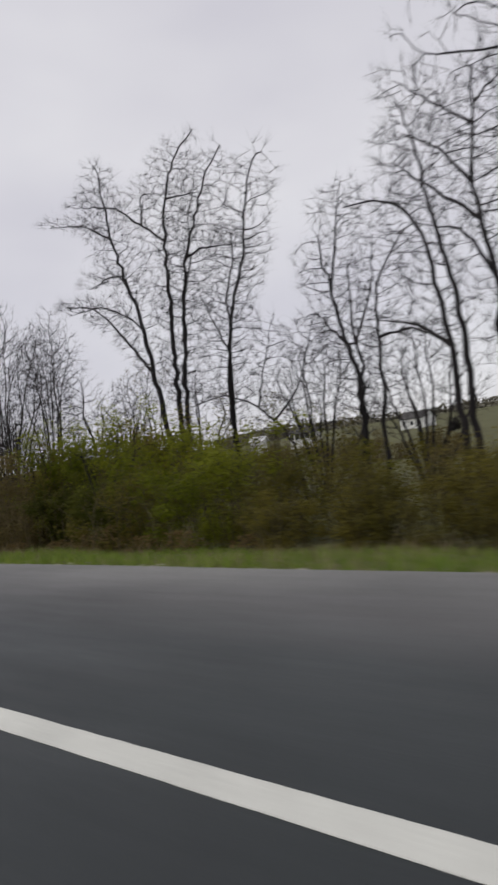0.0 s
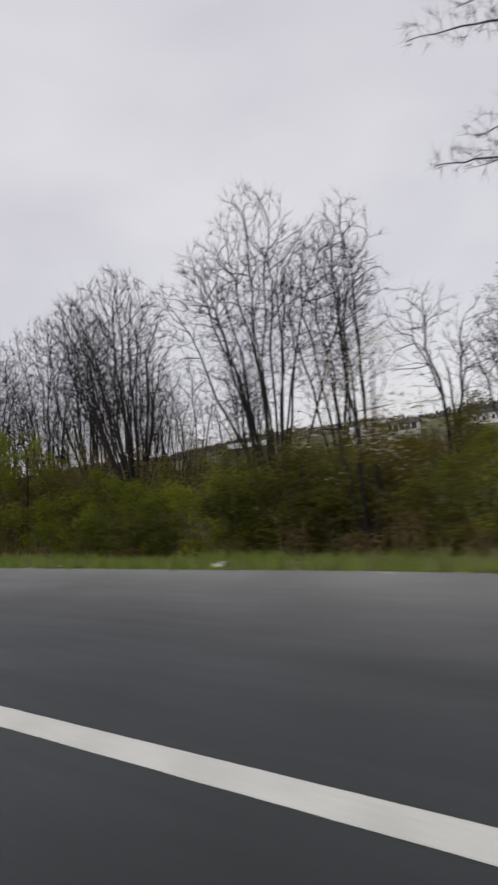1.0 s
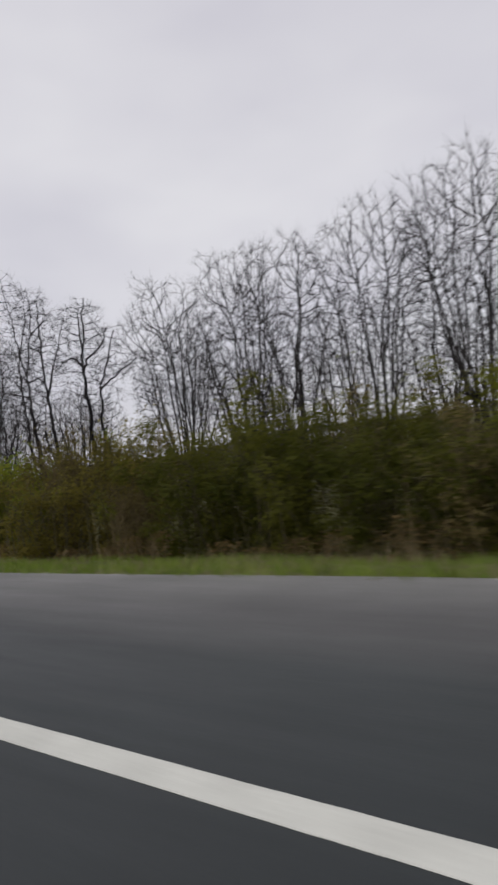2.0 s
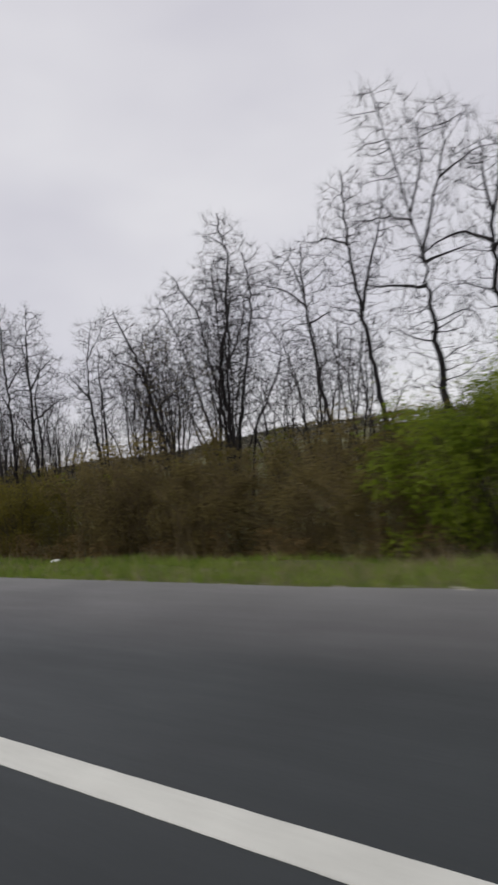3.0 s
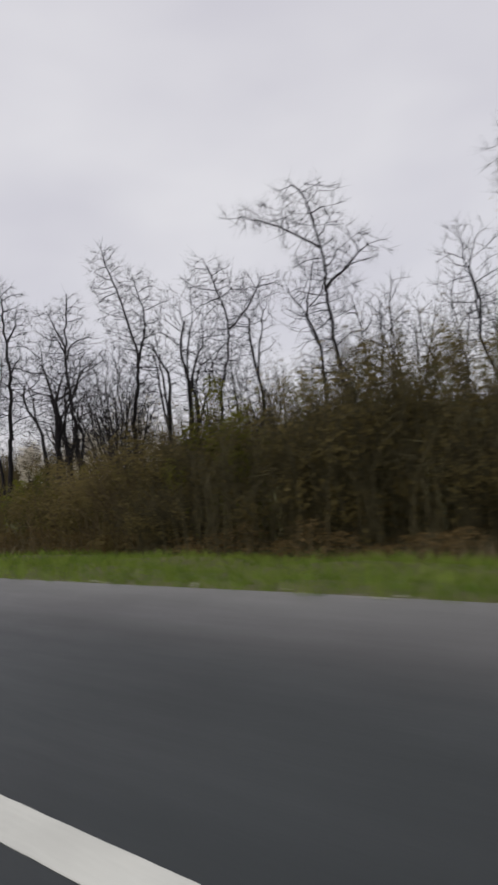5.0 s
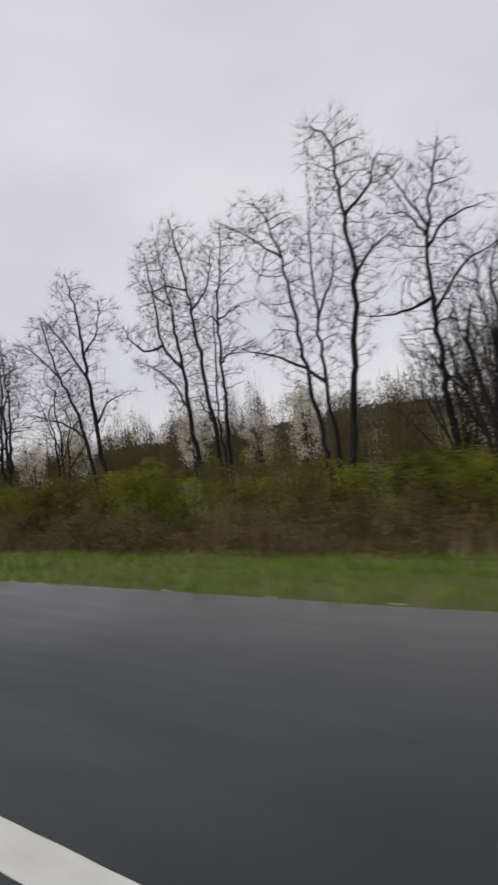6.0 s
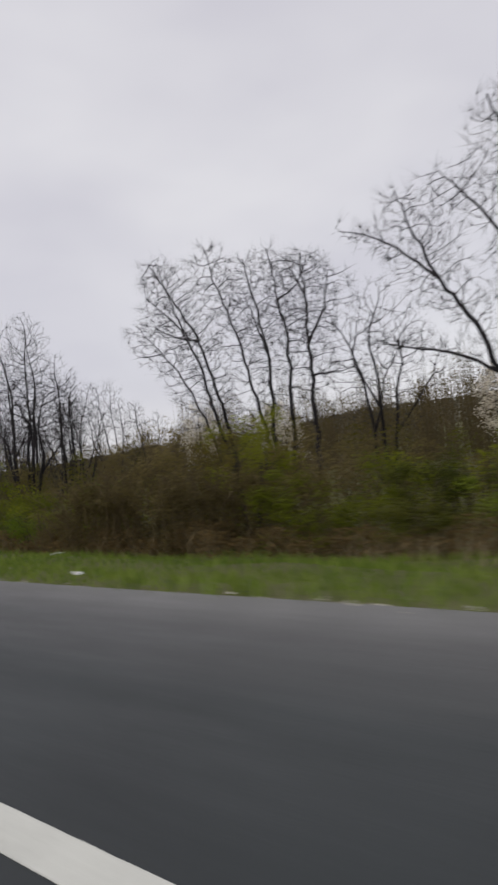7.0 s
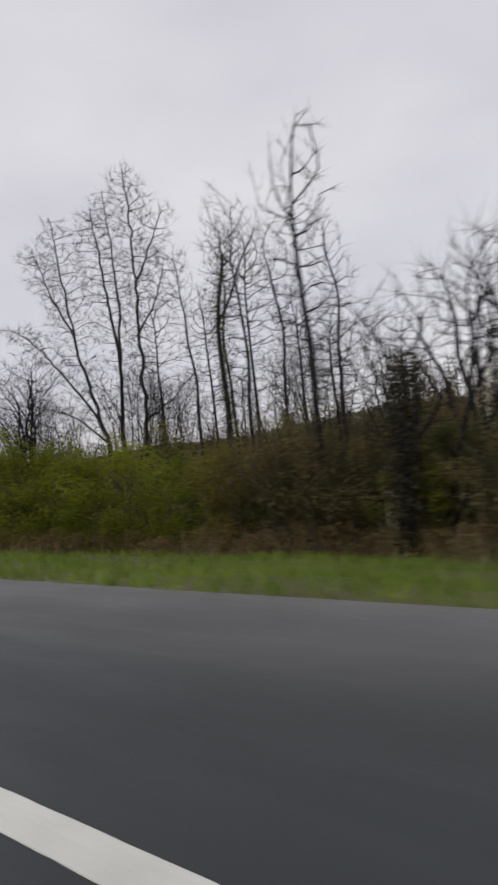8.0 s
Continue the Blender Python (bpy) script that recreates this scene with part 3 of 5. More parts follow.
g.limb(0.12, (0.2, 0), (-0.8, 11), (-0.6, 13.7))
g.limb(0.05, (-0.8, 10.3), (-1.6, 11.3), (-3.2, 12.1))
g.limb(0.05, (-0.7, 9.2), (0.8, 9.7))
g.limb(0.05, (-0.7, 10.9), (-1.8, 13.7))
g.finish("tree", -96.7, 27.5, BARK, "bare dark slender leaning tree, behind the brush", WOOD)
g = shaped(71, 1.0)
g.limb(0.15, (0.4, 0), (-0.9, 12.9), (-0.8, 16.8))
g.limb(0.09, (-0.5, 9.5), (1, 15))
g.limb(0.08, (-0.4, 0), (-0.9, 6.7), (-0.4, 8.9))
g.limb(0.05, (-0.9, 13), (-1.9, 13.6), (-2.9, 13.6))
g.limb(0.05, (-0.4, 9), (-1.1, 9.7), (-1.8, 9.7))
g.finish("tree", -93.7, 27.5, BARK, "bare dark forked slender tree, behind the brush", WOOD)
g = shaped(72, 1.1)
g.limb(0.2, (0, 0), (-0.1, 9.6))
g.limb(0.13, (-0.1, 9.6), (-1.2, 16.6))
g.limb(0.13, (-0.1, 9.6), (1.4, 13.7), (1.1, 15.3))
g.limb(0.08, (-0.2, 11.3), (0.3, 13), (0.3, 14.8))
g.limb(0.08, (-0.1, 8.6), (-2.7, 9.1))
g.limb(0.08, (0, 9.4), (1.7, 9.5))
g.limb(0.06, (-0.4, 10.9), (-1.1, 11.5), (-2.4, 11.6))
g.limb(0.06, (0.9, 12.1), (2.5, 13))
g.finish("tree", -88.9, 22.8, BARK, "bare dark tall forked tree, behind the brush", WOOD)
g = shaped(73, 1.1)
g.limb(0.17, (-0.2, 0), (0.4, 11.3), (1.4, 14.7))
g.limb(0.1, (0.4, 9.9), (1.2, 10.9), (2.7, 11), (4, 12.1))
g.limb(0.08, (0.3, 10.5), (-1.1, 11.4), (-3.1, 10.6))
g.limb(0.14, (0.8, 0), (1.3, 8.6), (3.3, 12.2))
g.limb(0.08, (1.3, 8.6), (5.7, 10.2))
g.limb(0.07, (0.6, 11.7), (0.2, 13.2), (0.3, 14.6))
g.finish("tree", -87.4, 26, BARK, "bare dark broad tree, behind the brush", WOOD)
g = shaped(74, 1.0)
g.limb(0.11, (-0.2, 0), (0.4, 7.7), (1.3, 13.3))
g.limb(0.08, (0, 0), (-0.6, 12.9))
g.limb(0.07, (0.5, 7.7), (1.9, 10), (2.7, 12.3))
g.limb(0.07, (-0.5, 0), (-1, 4.4), (-1.9, 8.5), (-3.3, 12.5))
g.limb(0.05, (0.8, 10.5), (0.5, 13.9))
g.finish("tree", -102.5, 26, BARK, "bare dark small forked tree, behind the brush", WOOD)
g = shaped(75, 1.0)
g.limb(0.14, (0.5, 0), (-0.8, 8.5), (-2.7, 12.7))
g.limb(0.08, (0.1, 0), (-0.6, 4.5), (-1.5, 7), (-2.4, 8.5), (-3.1, 9))
g.limb(0.06, (-0.8, 7.9), (-1.5, 9), (-2.6, 9.4))
g.limb(0.06, (-0.4, 6.2), (0.9, 7), (1.6, 6.6))
g.finish("tree", -106.7, 25.5, BARK, "two dark bare stems leaning out of one root behind the brush", WOOD)
g = shaped(76, 1.3)
g.limb(0.16, (0.1, 0), (-0.2, 8), (0.8, 10.7), (1.4, 14), (1, 17))
g.limb(0.11, (-0.2, 0), (-0.6, 4.4), (-1.9, 11.4), (-4, 14.9))
g.limb(0.11, (-1.5, 0), (-1.1, 9.4), (-1.4, 14.7))
g.limb(0.12, (-0.1, 0), (0.3, 3.9), (2.2, 12), (1.8, 14.8))
g.limb(0.08, (0.9, 0), (1.5, 4.1), (4.1, 8.2), (3.1, 10.1))
g.finish("tree", -103.7, 28, BARK, "bare dark crowded tall tree, behind the brush", WOOD)
g = shaped(77, 0.8)
g.limb(0.16, (-0.1, 0), (0.1, 7.9), (-0.2, 15.9), (-1, 19.5))
g.limb(0.09, (-0.3, 13.3), (1.1, 13.5), (1.9, 15.1), (3.4, 15.6))
g.limb(0.06, (-0.1, 10.5), (1.6, 11.7))
g.limb(0.05, (-0.2, 15.9), (-1.2, 17.2), (-2.3, 17.7))
g.finish("tree", -131.0, 29, BARK, "bare dark tree with bent limbs, behind the brush", WOOD)
g = shaped(78, 0.85)
g.limb(0.14, (0.2, 0), (-0.4, 5.7), (-1.7, 11.5), (-2.4, 13.8), (-3.5, 14.6))
g.limb(0.14, (1.2, 0), (-0.2, 11.3), (-0.3, 15.2), (-1.7, 16))
g.limb(0.06, (-1.3, 9.8), (-0.1, 13.6))
g.limb(0.06, (0.3, 8.4), (1, 9.4), (1.1, 10.9))
g.limb(0.06, (-1.7, 11.5), (-4, 13.5))
g.limb(0.07, (-0.4, 5.7), (-2.1, 8.2), (-2.4, 10.4))
g.finish("tree", -132.0, 25.5, BARK, "bare dark tree with two tall crooked stems behind the brush", WOOD)
g = shaped(79, 1.5)
g.limb(0.13, (0.2, 0), (-0.3, 6.1), (-0.4, 12.8), (-0.1, 15.7))
g.limb(0.06, (-0.1, 9.7), (1, 10.9), (2.3, 11.4))
g.limb(0.06, (-0.2, 7), (1.5, 8.1), (3.2, 8.6))
g.limb(0.05, (-0.2, 10.3), (-1.3, 14))
g.limb(0.05, (-0.3, 6.1), (-1.2, 7.5), (-2.3, 8))
g.finish("tree", -120.6, 26, BARK, "bare dark twiggy brown tree, behind the brush", WOOD)
g = shaped(80, 1.4)
g.limb(0.12, (0.3, 0), (-1.4, 16.4))
g.limb(0.05, (-0.7, 8.2), (-1.4, 9.6), (-2.6, 10.2))
g.limb(0.05, (-0.8, 9.7), (1.5, 11.3))
g.finish("tree", -121.9, 25, BARK, "bare dark twiggy leaning tree, behind the brush", WOOD)
g = shaped(81, 0.7)
g.limb(0.15, (0.4, 0), (-0.6, 6.4), (-0.9, 11.6))
g.limb(0.07, (-0.9, 11.6), (1.1, 13.6))
g.limb(0.06, (-0.9, 11.6), (0.2, 14.3))
g.limb(0.06, (-0.9, 8.6), (-2.7, 10.8))
g.limb(0.1, (0.7, 0), (2.3, 11.8))
g.limb(0.08, (0.5, 0), (0.1, 5.3), (0.3, 8.1), (1, 9.8))
g.finish("tree", -117.7, 29.6, BARK, "bare dark broken-topped tree, behind the brush", WOOD)
g = shaped(82, 1.0)
g.limb(0.13, (-0.1, 0), (0.2, 7.2), (-0.4, 12.8))
g.limb(0.06, (0.1, 8.4), (1.4, 8.9), (2.5, 8.7))
g.limb(0.06, (-0, 9.9), (1.6, 12.5))
g.limb(0.06, (0.2, 7.2), (-1.2, 8.7))
g.finish("tree", -113.3, 30, BARK, "bare dark slender tree, behind the brush", WOOD)
g = shaped(21, 0.9)
g.limb(0.12, (0.2, 0), (-0.4, 6.6), (-2.6, 14.3))
g.limb(0.06, (-1, 9.1), (-0.4, 13.9))
g.limb(0.12, (2, 0), (1.4, 5.9), (0.5, 8.2), (-0.5, 9.7))
g.limb(0.08, (1.5, 5.4), (1.7, 8.6), (2.6, 11.7))
g.limb(0.12, (2.8, 0), (3.1, 5.9), (2.5, 11.4))
g.limb(0.07, (3.1, 4.8), (4.3, 7.8), (4.1, 10.2))
g.finish("tree", -138.0, 25, BARK, "bare dark tree with three leaning stems behind the brush", WOOD)
g = shaped(83, 0.9)
g.limb(0.11, (0.2, 0), (-0.3, 8.3), (-0.1, 10.9), (-0.4, 13.3), (-1.1, 14.1))
g.limb(0.06, (-0.2, 9.2), (2.1, 10.7))
g.limb(0.05, (-0.1, 10.9), (-1.7, 12.3), (-4.2, 13.7))
g.finish("tree", -148.0, 23.5, BARK, "bare dark crooked tree, behind the brush", WOOD)
g = shaped(84, 1.2)
g.limb(0.13, (-0.8, 0), (0, 5.1), (1.6, 9.1), (-0.1, 15.8))
g.limb(0.1, (1.5, 8.7), (2.7, 11), (2.1, 13.6))
g.limb(0.1, (5.9, 0), (6.7, 5.6), (8, 9.2), (7.5, 11.6), (6.6, 13.6))
g.limb(0.06, (8, 9.2), (9.7, 10.4), (10.5, 11.4))
g.finish("tree", -163.5, 25, BARK, "bare dark tree with short crooked limbs behind the brush", WOOD)
g = shaped(32, 1.0)
g.limb(0.16, (-0.2, 0), (0.9, 9.7), (0.3, 15.8), (-0.6, 16.6))
g.limb(0.11, (-0.5, 0), (-1, 8), (-0.9, 12.2))
g.limb(0.11, (-1, 0), (-2.3, 11.1), (-2.9, 13.1), (-3.8, 14))
g.limb(0.07, (-1.2, 5.2), (-2.9, 6.5), (-5.6, 7.5))
g.limb(0.07, (-2.2, 11), (-5.4, 13.5))
g.limb(0.07, (0.8, 12.1), (1.9, 12.8), (2.5, 14.1))
g.limb(0.07, (0.7, 9), (1.6, 10.2), (2.9, 10.6))
g.limb(0.06, (-1, 8), (-0.1, 9.7), (0, 11.6))
g.finish("tree", -174.7, 22.5, BARK, "bare dark tall many-stemmed tree, behind the brush", WOOD)
g = shaped(31, 1.3)
g.limb(0.17, (0, 0), (-0.2, 11.1), (0.9, 15.2))
g.limb(0.07, (-0.1, 8.5), (-1.5, 8), (-3.3, 8.2))
g.limb(0.07, (-0.2, 10.8), (1, 11.7), (2.5, 11.7))
g.limb(0.07, (-0, 11.5), (-1.5, 14.6))
g.limb(0.07, (-0.1, 7.9), (1.3, 9.6), (2.5, 10))
g.limb(0.07, (-0.2, 11.3), (-0.7, 12.3), (-1.4, 12.7))
g.finish("tree", -171.6, 26.5, BARK, "bare dark tree thick with level twigs behind the brush", WOOD)
g = shaped(35, 1.0)
g.limb(0.17, (0.0, 0), (0.0, 1.9), (-0.3, 4.8), (-0.3, 7.1), (-0.2, 9.1), (-0.4, 12.1), (-0.5, 13.3))
g.limb(0.08, (-0.5, 13.3), (-0.9, 15.5), (-1.2, 16.5))
g.limb(0.1, (-0.4, 8.0), (-1.8, 9.4), (-2.4, 10.9), (-2.6, 12.8), (-3.2, 14.8), (-3.5, 16.4))
g.limb(0.07, (-2.0, 9.9), (-3.6, 9.7), (-4.9, 10.9), (-5.1, 11.9))
g.limb(0.06, (-0.3, 5.1), (-1.1, 7.0), (-2.7, 8.4), (-4.4, 9.2))
g.limb(0.05, (-0.4, 12.1), (-1.6, 12.9), (-2.8, 14.3))
g.finish("tree", -188.4, 28.2, BARK, "bare dark tree with limbs spreading to one side", WOOD)
g = shaped(45, 0.8)
g.limb(0.14, (-0.4, 0), (-0.4, 1.8), (-0.4, 4.2), (-0.7, 6.4), (-0.8, 8.7), (-1.2, 11.3), (-1.1, 13.5), (-1.8, 15.9), (-1.9, 17.3))
g.limb(0.08, (-1.2, 11.3), (-0.2, 12.1), (0.3, 13.5), (0.3, 15.1))
g.limb(0.06, (-1.2, 12.7), (-2.9, 13.3), (-3.9, 13.2))
g.limb(0.07, (-0.4, 4.2), (-1.2, 5.2), (-2.0, 6.1))
g.limb(0.11, (0.4, 0), (0.4, 1.7), (0.6, 4.1), (0.8, 6.7), (1.0, 9.8), (1.5, 12.3), (2.1, 14.0), (2.1, 15.4))
g.limb(0.06, (0.9, 7.7), (1.7, 8.2), (2.9, 8.0))
g.limb(0.06, (1.1, 10.1), (0.6, 10.7), (-0.3, 10.2))
g.limb(0.06, (1.1, 10.3), (1.9, 10.5), (2.5, 10.6))
g.limb(0.08, (0.0, 0), (0.0, 1.7), (-0.1, 4.4), (0.0, 6.8), (0.4, 8.9), (0.5, 11.0), (0.9, 12.2))
g.finish("tree", -186.1, 27.8, BARK, "bare dark tree with three tall upright stems", WOOD)
g = shaped(36, 1.0)
g.limb(0.16, (0, 0), (-0.3, 13.6), (-0.9, 15.2))
g.limb(0.13, (-1, 0), (-1.4, 2.9), (-2.6, 6.7), (-4, 8.9), (-5.6, 13.4))
g.limb(0.07, (-1.7, 4.3), (-3.6, 5.6), (-6.8, 6.6))
g.limb(0.07, (-0.2, 8.1), (-1.3, 10.5), (-2.9, 12.8))
g.limb(0.07, (-0, 5.1), (1.1, 6.4), (2.9, 7))
g.limb(0.07, (-3.9, 8.8), (-5.9, 11.1), (-8, 12.1))
g.limb(0.06, (-0.2, 9.7), (1.1, 11.1), (1, 13.2))
g.finish("tree", -194.4, 25.5, BARK, "bare dark spreading tree with a hooked limb, behind the brush", WOOD)
g = shaped(37, 1.0)
g.limb(0.12, (0.3, 0), (0.1, 2.8), (-0.2, 9.3), (-2.4, 12.2), lean=-0.55)
g.limb(0.12, (0.4, 0), (0.1, 4.3), (-0.6, 9.5), (-2.4, 12.8), (-3.4, 14.6))
g.limb(0.10, (3.4, 0), (2.7, 2.8), (1.8, 8.6), (0.4, 13.2), (0.0, 15.0))
g.limb(0.07, (-0.6, 0), (-0.8, 4.2), (-1.8, 7.6), (-4.2, 11.0), lean=-0.5)
g.limb(0.06, (-0.2, 9.2), (-1.0, 11.8), (-1.4, 14.0))
g.limb(0.06, (-0.6, 9.4), (-2.5, 10.0), (-4.0, 11.0))
g.finish("tree", -212.4, 27.5, BARK, "bare dark tree with an open fan of leaning stems", WOOD)
g = shaped(38, 1.0)
g.limb(0.12, (0, 0), (-0.1, 7.3), (-1.5, 13.7))
g.limb(0.12, (1.2, 0), (1.2, 8.6), (0.3, 13.8))
g.limb(0.06, (0.9, 10.6), (2.1, 11.2), (2.9, 12.7))
g.limb(0.06, (-0.2, 8), (-1.6, 11.5))
g.finish("tree", -208.8, 26.5, BARK, "bare dark tree with a pair of upright stems", WOOD)
g = shaped(39, 1.0)
g.limb(0.13, (0, 0), (0.4, 12.1))
g.limb(0.06, (0.2, 7.7), (1.4, 9.1), (1.8, 10.9))
g.limb(0.05, (0, 6), (2.1, 6))
g.limb(0.05, (0.3, 9.9), (-0.5, 12.1))
g.finish("tree", -205.2, 25, BARK, "bare dark tree with a single upright stem", WOOD)
g = shaped(51, 0.8)
g.limb(0.13, (0.2, 0), (-0.6, 4.3), (-2.4, 10.6), (-3.2, 17.6), (-3.5, 19.4))
g.limb(0.14, (0.8, 0), (0.6, 3.6), (1.1, 9.2), (0.1, 15.9), (-0.4, 19.2))
g.limb(0.13, (2.5, 0), (2.7, 2.8), (3.1, 10.1), (3.2, 18.0), (3.0, 20.6))
g.limb(0.07, (-1.0, 5.6), (-3.8, 8.8), (-7.3, 12.1), (-9.9, 13.5))
g.limb(0.06, (-0.4, 4.0), (-3.8, 6.4), (-7.2, 7.3))
g.limb(0.07, (-2.6, 11.5), (-4.6, 14.6), (-6.2, 18.2))
g.limb(0.08, (1.0, 8.6), (1.8, 12.6), (1.7, 19.6))
g.limb(0.06, (3.0, 5.3), (5.3, 6.3), (7.0, 7.6))
g.limb(0.06, (3.2, 13.5), (4.4, 15.2), (5.5, 17.4))
g.limb(0.05, (3.1, 10.4), (5.0, 11.8), (6.4, 14.2))
g.finish("tree", -246.6, 24.5, BARK, "tall bare dark tree with straight stems in a fan", WOOD)
vase_tree(-3.6, 21.5, 19.5, 15, ((-0.3, 0.3, 1.0), (1.9, 0.5, 0.9)), 0.14, 1, 9)
vase_tree(-36.7, 27.8, 8.8, 17, ((-1.0, 0, 1.0), (0.8, 0.3, 0.85), (0.1, 0.2, 0.7)), 0.09, 1, 6)
vase_tree(-31.5, 34.0, 9.0, 16, ((-0.8, 0, 1.0), (1.4, 0.4, 0.85)), 0.09, 1, 7)

for i, (x, y, top, stems, spread) in enumerate((
        (-41.4, 27.4, 15.2, 3, 1.6), (-43.2, 28.5, 15.4, 5, 2.0), (-46.0, 26.0, 16.2, 11, 4.2), (-53.9, 22.9, 14.4, 12, 2.9), (-50.2, 29.5, 9.5, 3, 1.6),
        (-58.0, 27.0, 13.2, 6, 2.6), (-61.5, 26.0, 15.2, 6, 2.4), (-64.0, 29.0, 14.6, 5, 2.2),
        (-66.8, 26.5, 14.6, 8, 2.8), (-71.2, 25.5, 13.8, 7, 2.8), (-75.2, 27.0, 14.4, 7, 2.8), (-79.5, 26.0, 13.8, 7, 2.6),
        (-83.0, 30.5, 12.6, 6, 2.6), (-106.5, 31.0, 12.0, 6, 2.6), (-110.5, 29.5, 12.6, 5, 2.4), (-116.5, 32.0, 12.5, 5, 2.4))):
    thicket_tree(x, y, top, 40 + i, stems, spread)

for i, (x, y, top, stems, spread) in enumerate((
        (-33.9, 28.5, 8.4, 5, 1.8), (-122.0, 24.0, 8.6, 9, 3.2), (-119.0, 26.5, 8.0, 7, 2.8), (-136.5, 27.5, 8.4, 8, 3.0), (-131.5, 30.0, 7.6, 7, 3.0),
        (-169.8, 29.0, 8.6, 8, 2.8), (-166.0, 25.0, 9.4, 9, 2.8), (-172.8, 31.0, 7.0, 7, 2.8), (-17.5, 27.5, 8.4, 6, 2.4), (-11.0, 26.0, 7.0, 6, 2.4))):
    thicket_tree(x, y, top, 170 + i, stems, spread, "low bare dark thicket crowded with fine twigs")

for i, (x, y, top, dx, r, forks) in enumerate(((-125.5, 30.0, 12.5, -0.4, 0.11, 1), (-143.5, 31.5, 12.0, -1.2, 0.11, 1), (-152.0, 28.0, 11.5, -0.5, 0.11, 1), (-156.0, 27.0, 11.5, 0.3, 0.13, 1))):
    pole_tree(x, y, top, 90 + i, dx, r, forks, wander=0.04)

vase_tree(-159.0, 24.0, 11.0, 23, ((-2.2, 0.2, 0.9), (0.6, 0.6, 1.0), (2.0, -0.4, 0.75)), 0.14, 2, 7)
vase_tree(-163.6, 18.5, 8.8, 25, ((-1.5, 0.2, 0.9), (0.4, 0.6, 1.0), (1.6, -0.4, 0.9), (0.2, 0.1, 0.8)), 0.12, 1, 10, label="dense dark bare tree crowded with twigs and ivy", twigs=4)
# stretch of open-grown trees over the low green brush
vase_tree(-203.4, 28.5, 9.2, 29, ((-1.0, 0.2, 0.9), (0.5, 0.4, 1.0), (1.6, 0.1, 0.85)), 0.09, 1, 9, label="small grey bare tree with a dense round crown")
vase_tree(-168.6, 23.2, 8.6, 30, ((0.6, 0.2, 1.0), (-0.9, 0.4, 0.85), (1.7, 0.1, 0.8), (-1.9, 0.2, 0.7)), 0.13, 1, 9, label="dense dark bare tree crowded with twigs and ivy", twigs=7)
# upright trees at the far end of the walk
CONE = "slender bare tree with short ascending side branches"
for i, (x, y, top, limbs, ll) in enumerate((
        (-241.7, 32.9, 17.0, 26, 0.17), (-235.5, 33.0, 10.0, 20, 0.17), (-238.5, 34.0, 12.5, 20, 0.17), (-246.5, 34.0, 14.0, 22, 0.17), (-251.0, 33.0, 14.5, 22, 0.17))):
    pole_tree(x, y, top, 110 + i, 0.1, 0.12, 0, limbs, CONE, 0.008, ll * 1.15, 0.12)
for i, (x, y, top, dx) in enumerate(((-240.8, 26.0, 14.0, -0.5), (-238.8, 27.0, 15.0, -0.2), (-237.0, 26.0, 15.5, 0.1), (-235.2, 27.0, 14.0, 0.0), (-231.5, 26.5, 13.0, 0.0))):
    pole_tree(x, y, top, 120 + i, dx, 0.11, 0, 16, POLE, 0.018, 0.12, 0.3)
pole_tree(-224.2, 12.2, 9.6, 130, -0.1, 0.1, 0, 24, POLE, 0.012, 0.13, 0.3, rise=0.4, twigs=4, twig_len=0.45, reach=0.4)
vase_tree(-221.8, 19.4, 7.2, 52, ((-1.8, 0.2, 0.95), (1.6, 0.4, 1.0), (0.1, 0.5, 0.95), (3.0, 0.1, 0.85), (-2.8, 0.3, 0.8)), 0.11, 1, 11, label="low wide bare tree with a dense twiggy crown", twigs=5)
vase_tree(-222.0, 12.6, 5.4, 53, ((-1.0, 0.2, 0.9), (0.4, 0.4, 0.95), (2.2, 0.4, 1.0), (3.2, 0.5, 0.95)), 0.06, 2, 16, label="low leaning dark tree tangled in the brush", twigs=4)
for i, (x, y, top) in enumerate(((-256, 24.0, 10.0), (-262, 28.0, 11.0), (-270, 26.0, 12.0), (-280, 29.0, 12.0))):
    vase_tree(x, y, top, 140 + i, ((-1.6, 0.2, 0.9), (0.6, 0.6, 1.0), (2.0, -0.4, 0.8)), 0.13, 2, 7)


def background_trees():
    """Further bare trees that close the view between the trunks."""
    rng = np.random.default_rng(64)
    protos = [thicket_tree(-99.0 - 2.2 * i, 35.0 + i, 10.5 + 0.6 * i, 160 + i, 4, 3.2, "bare grey tree standing further back in the wood", 4.0, 4) for i in range(3)]
    x = -54.0
    while x > -300:
        x -= rng.uniform(1.8, 3.0)
        if -232 < x < -166 or -100 < x < -88 or (-150 < x < -100 and rng.uniform() < 0.6):
            continue
        y = rng.uniform(31, 42)
        s = rng.uniform(0.72, 1.1)
        copy_thing(protos[int(rng.integers(0, 3))], pose(x, y, float(ground_z(x, y)) - 0.1, 0, 0, rng.uniform(0, 360)) @ Matrix.Diagonal((s, s, s, 1)))


background_trees()


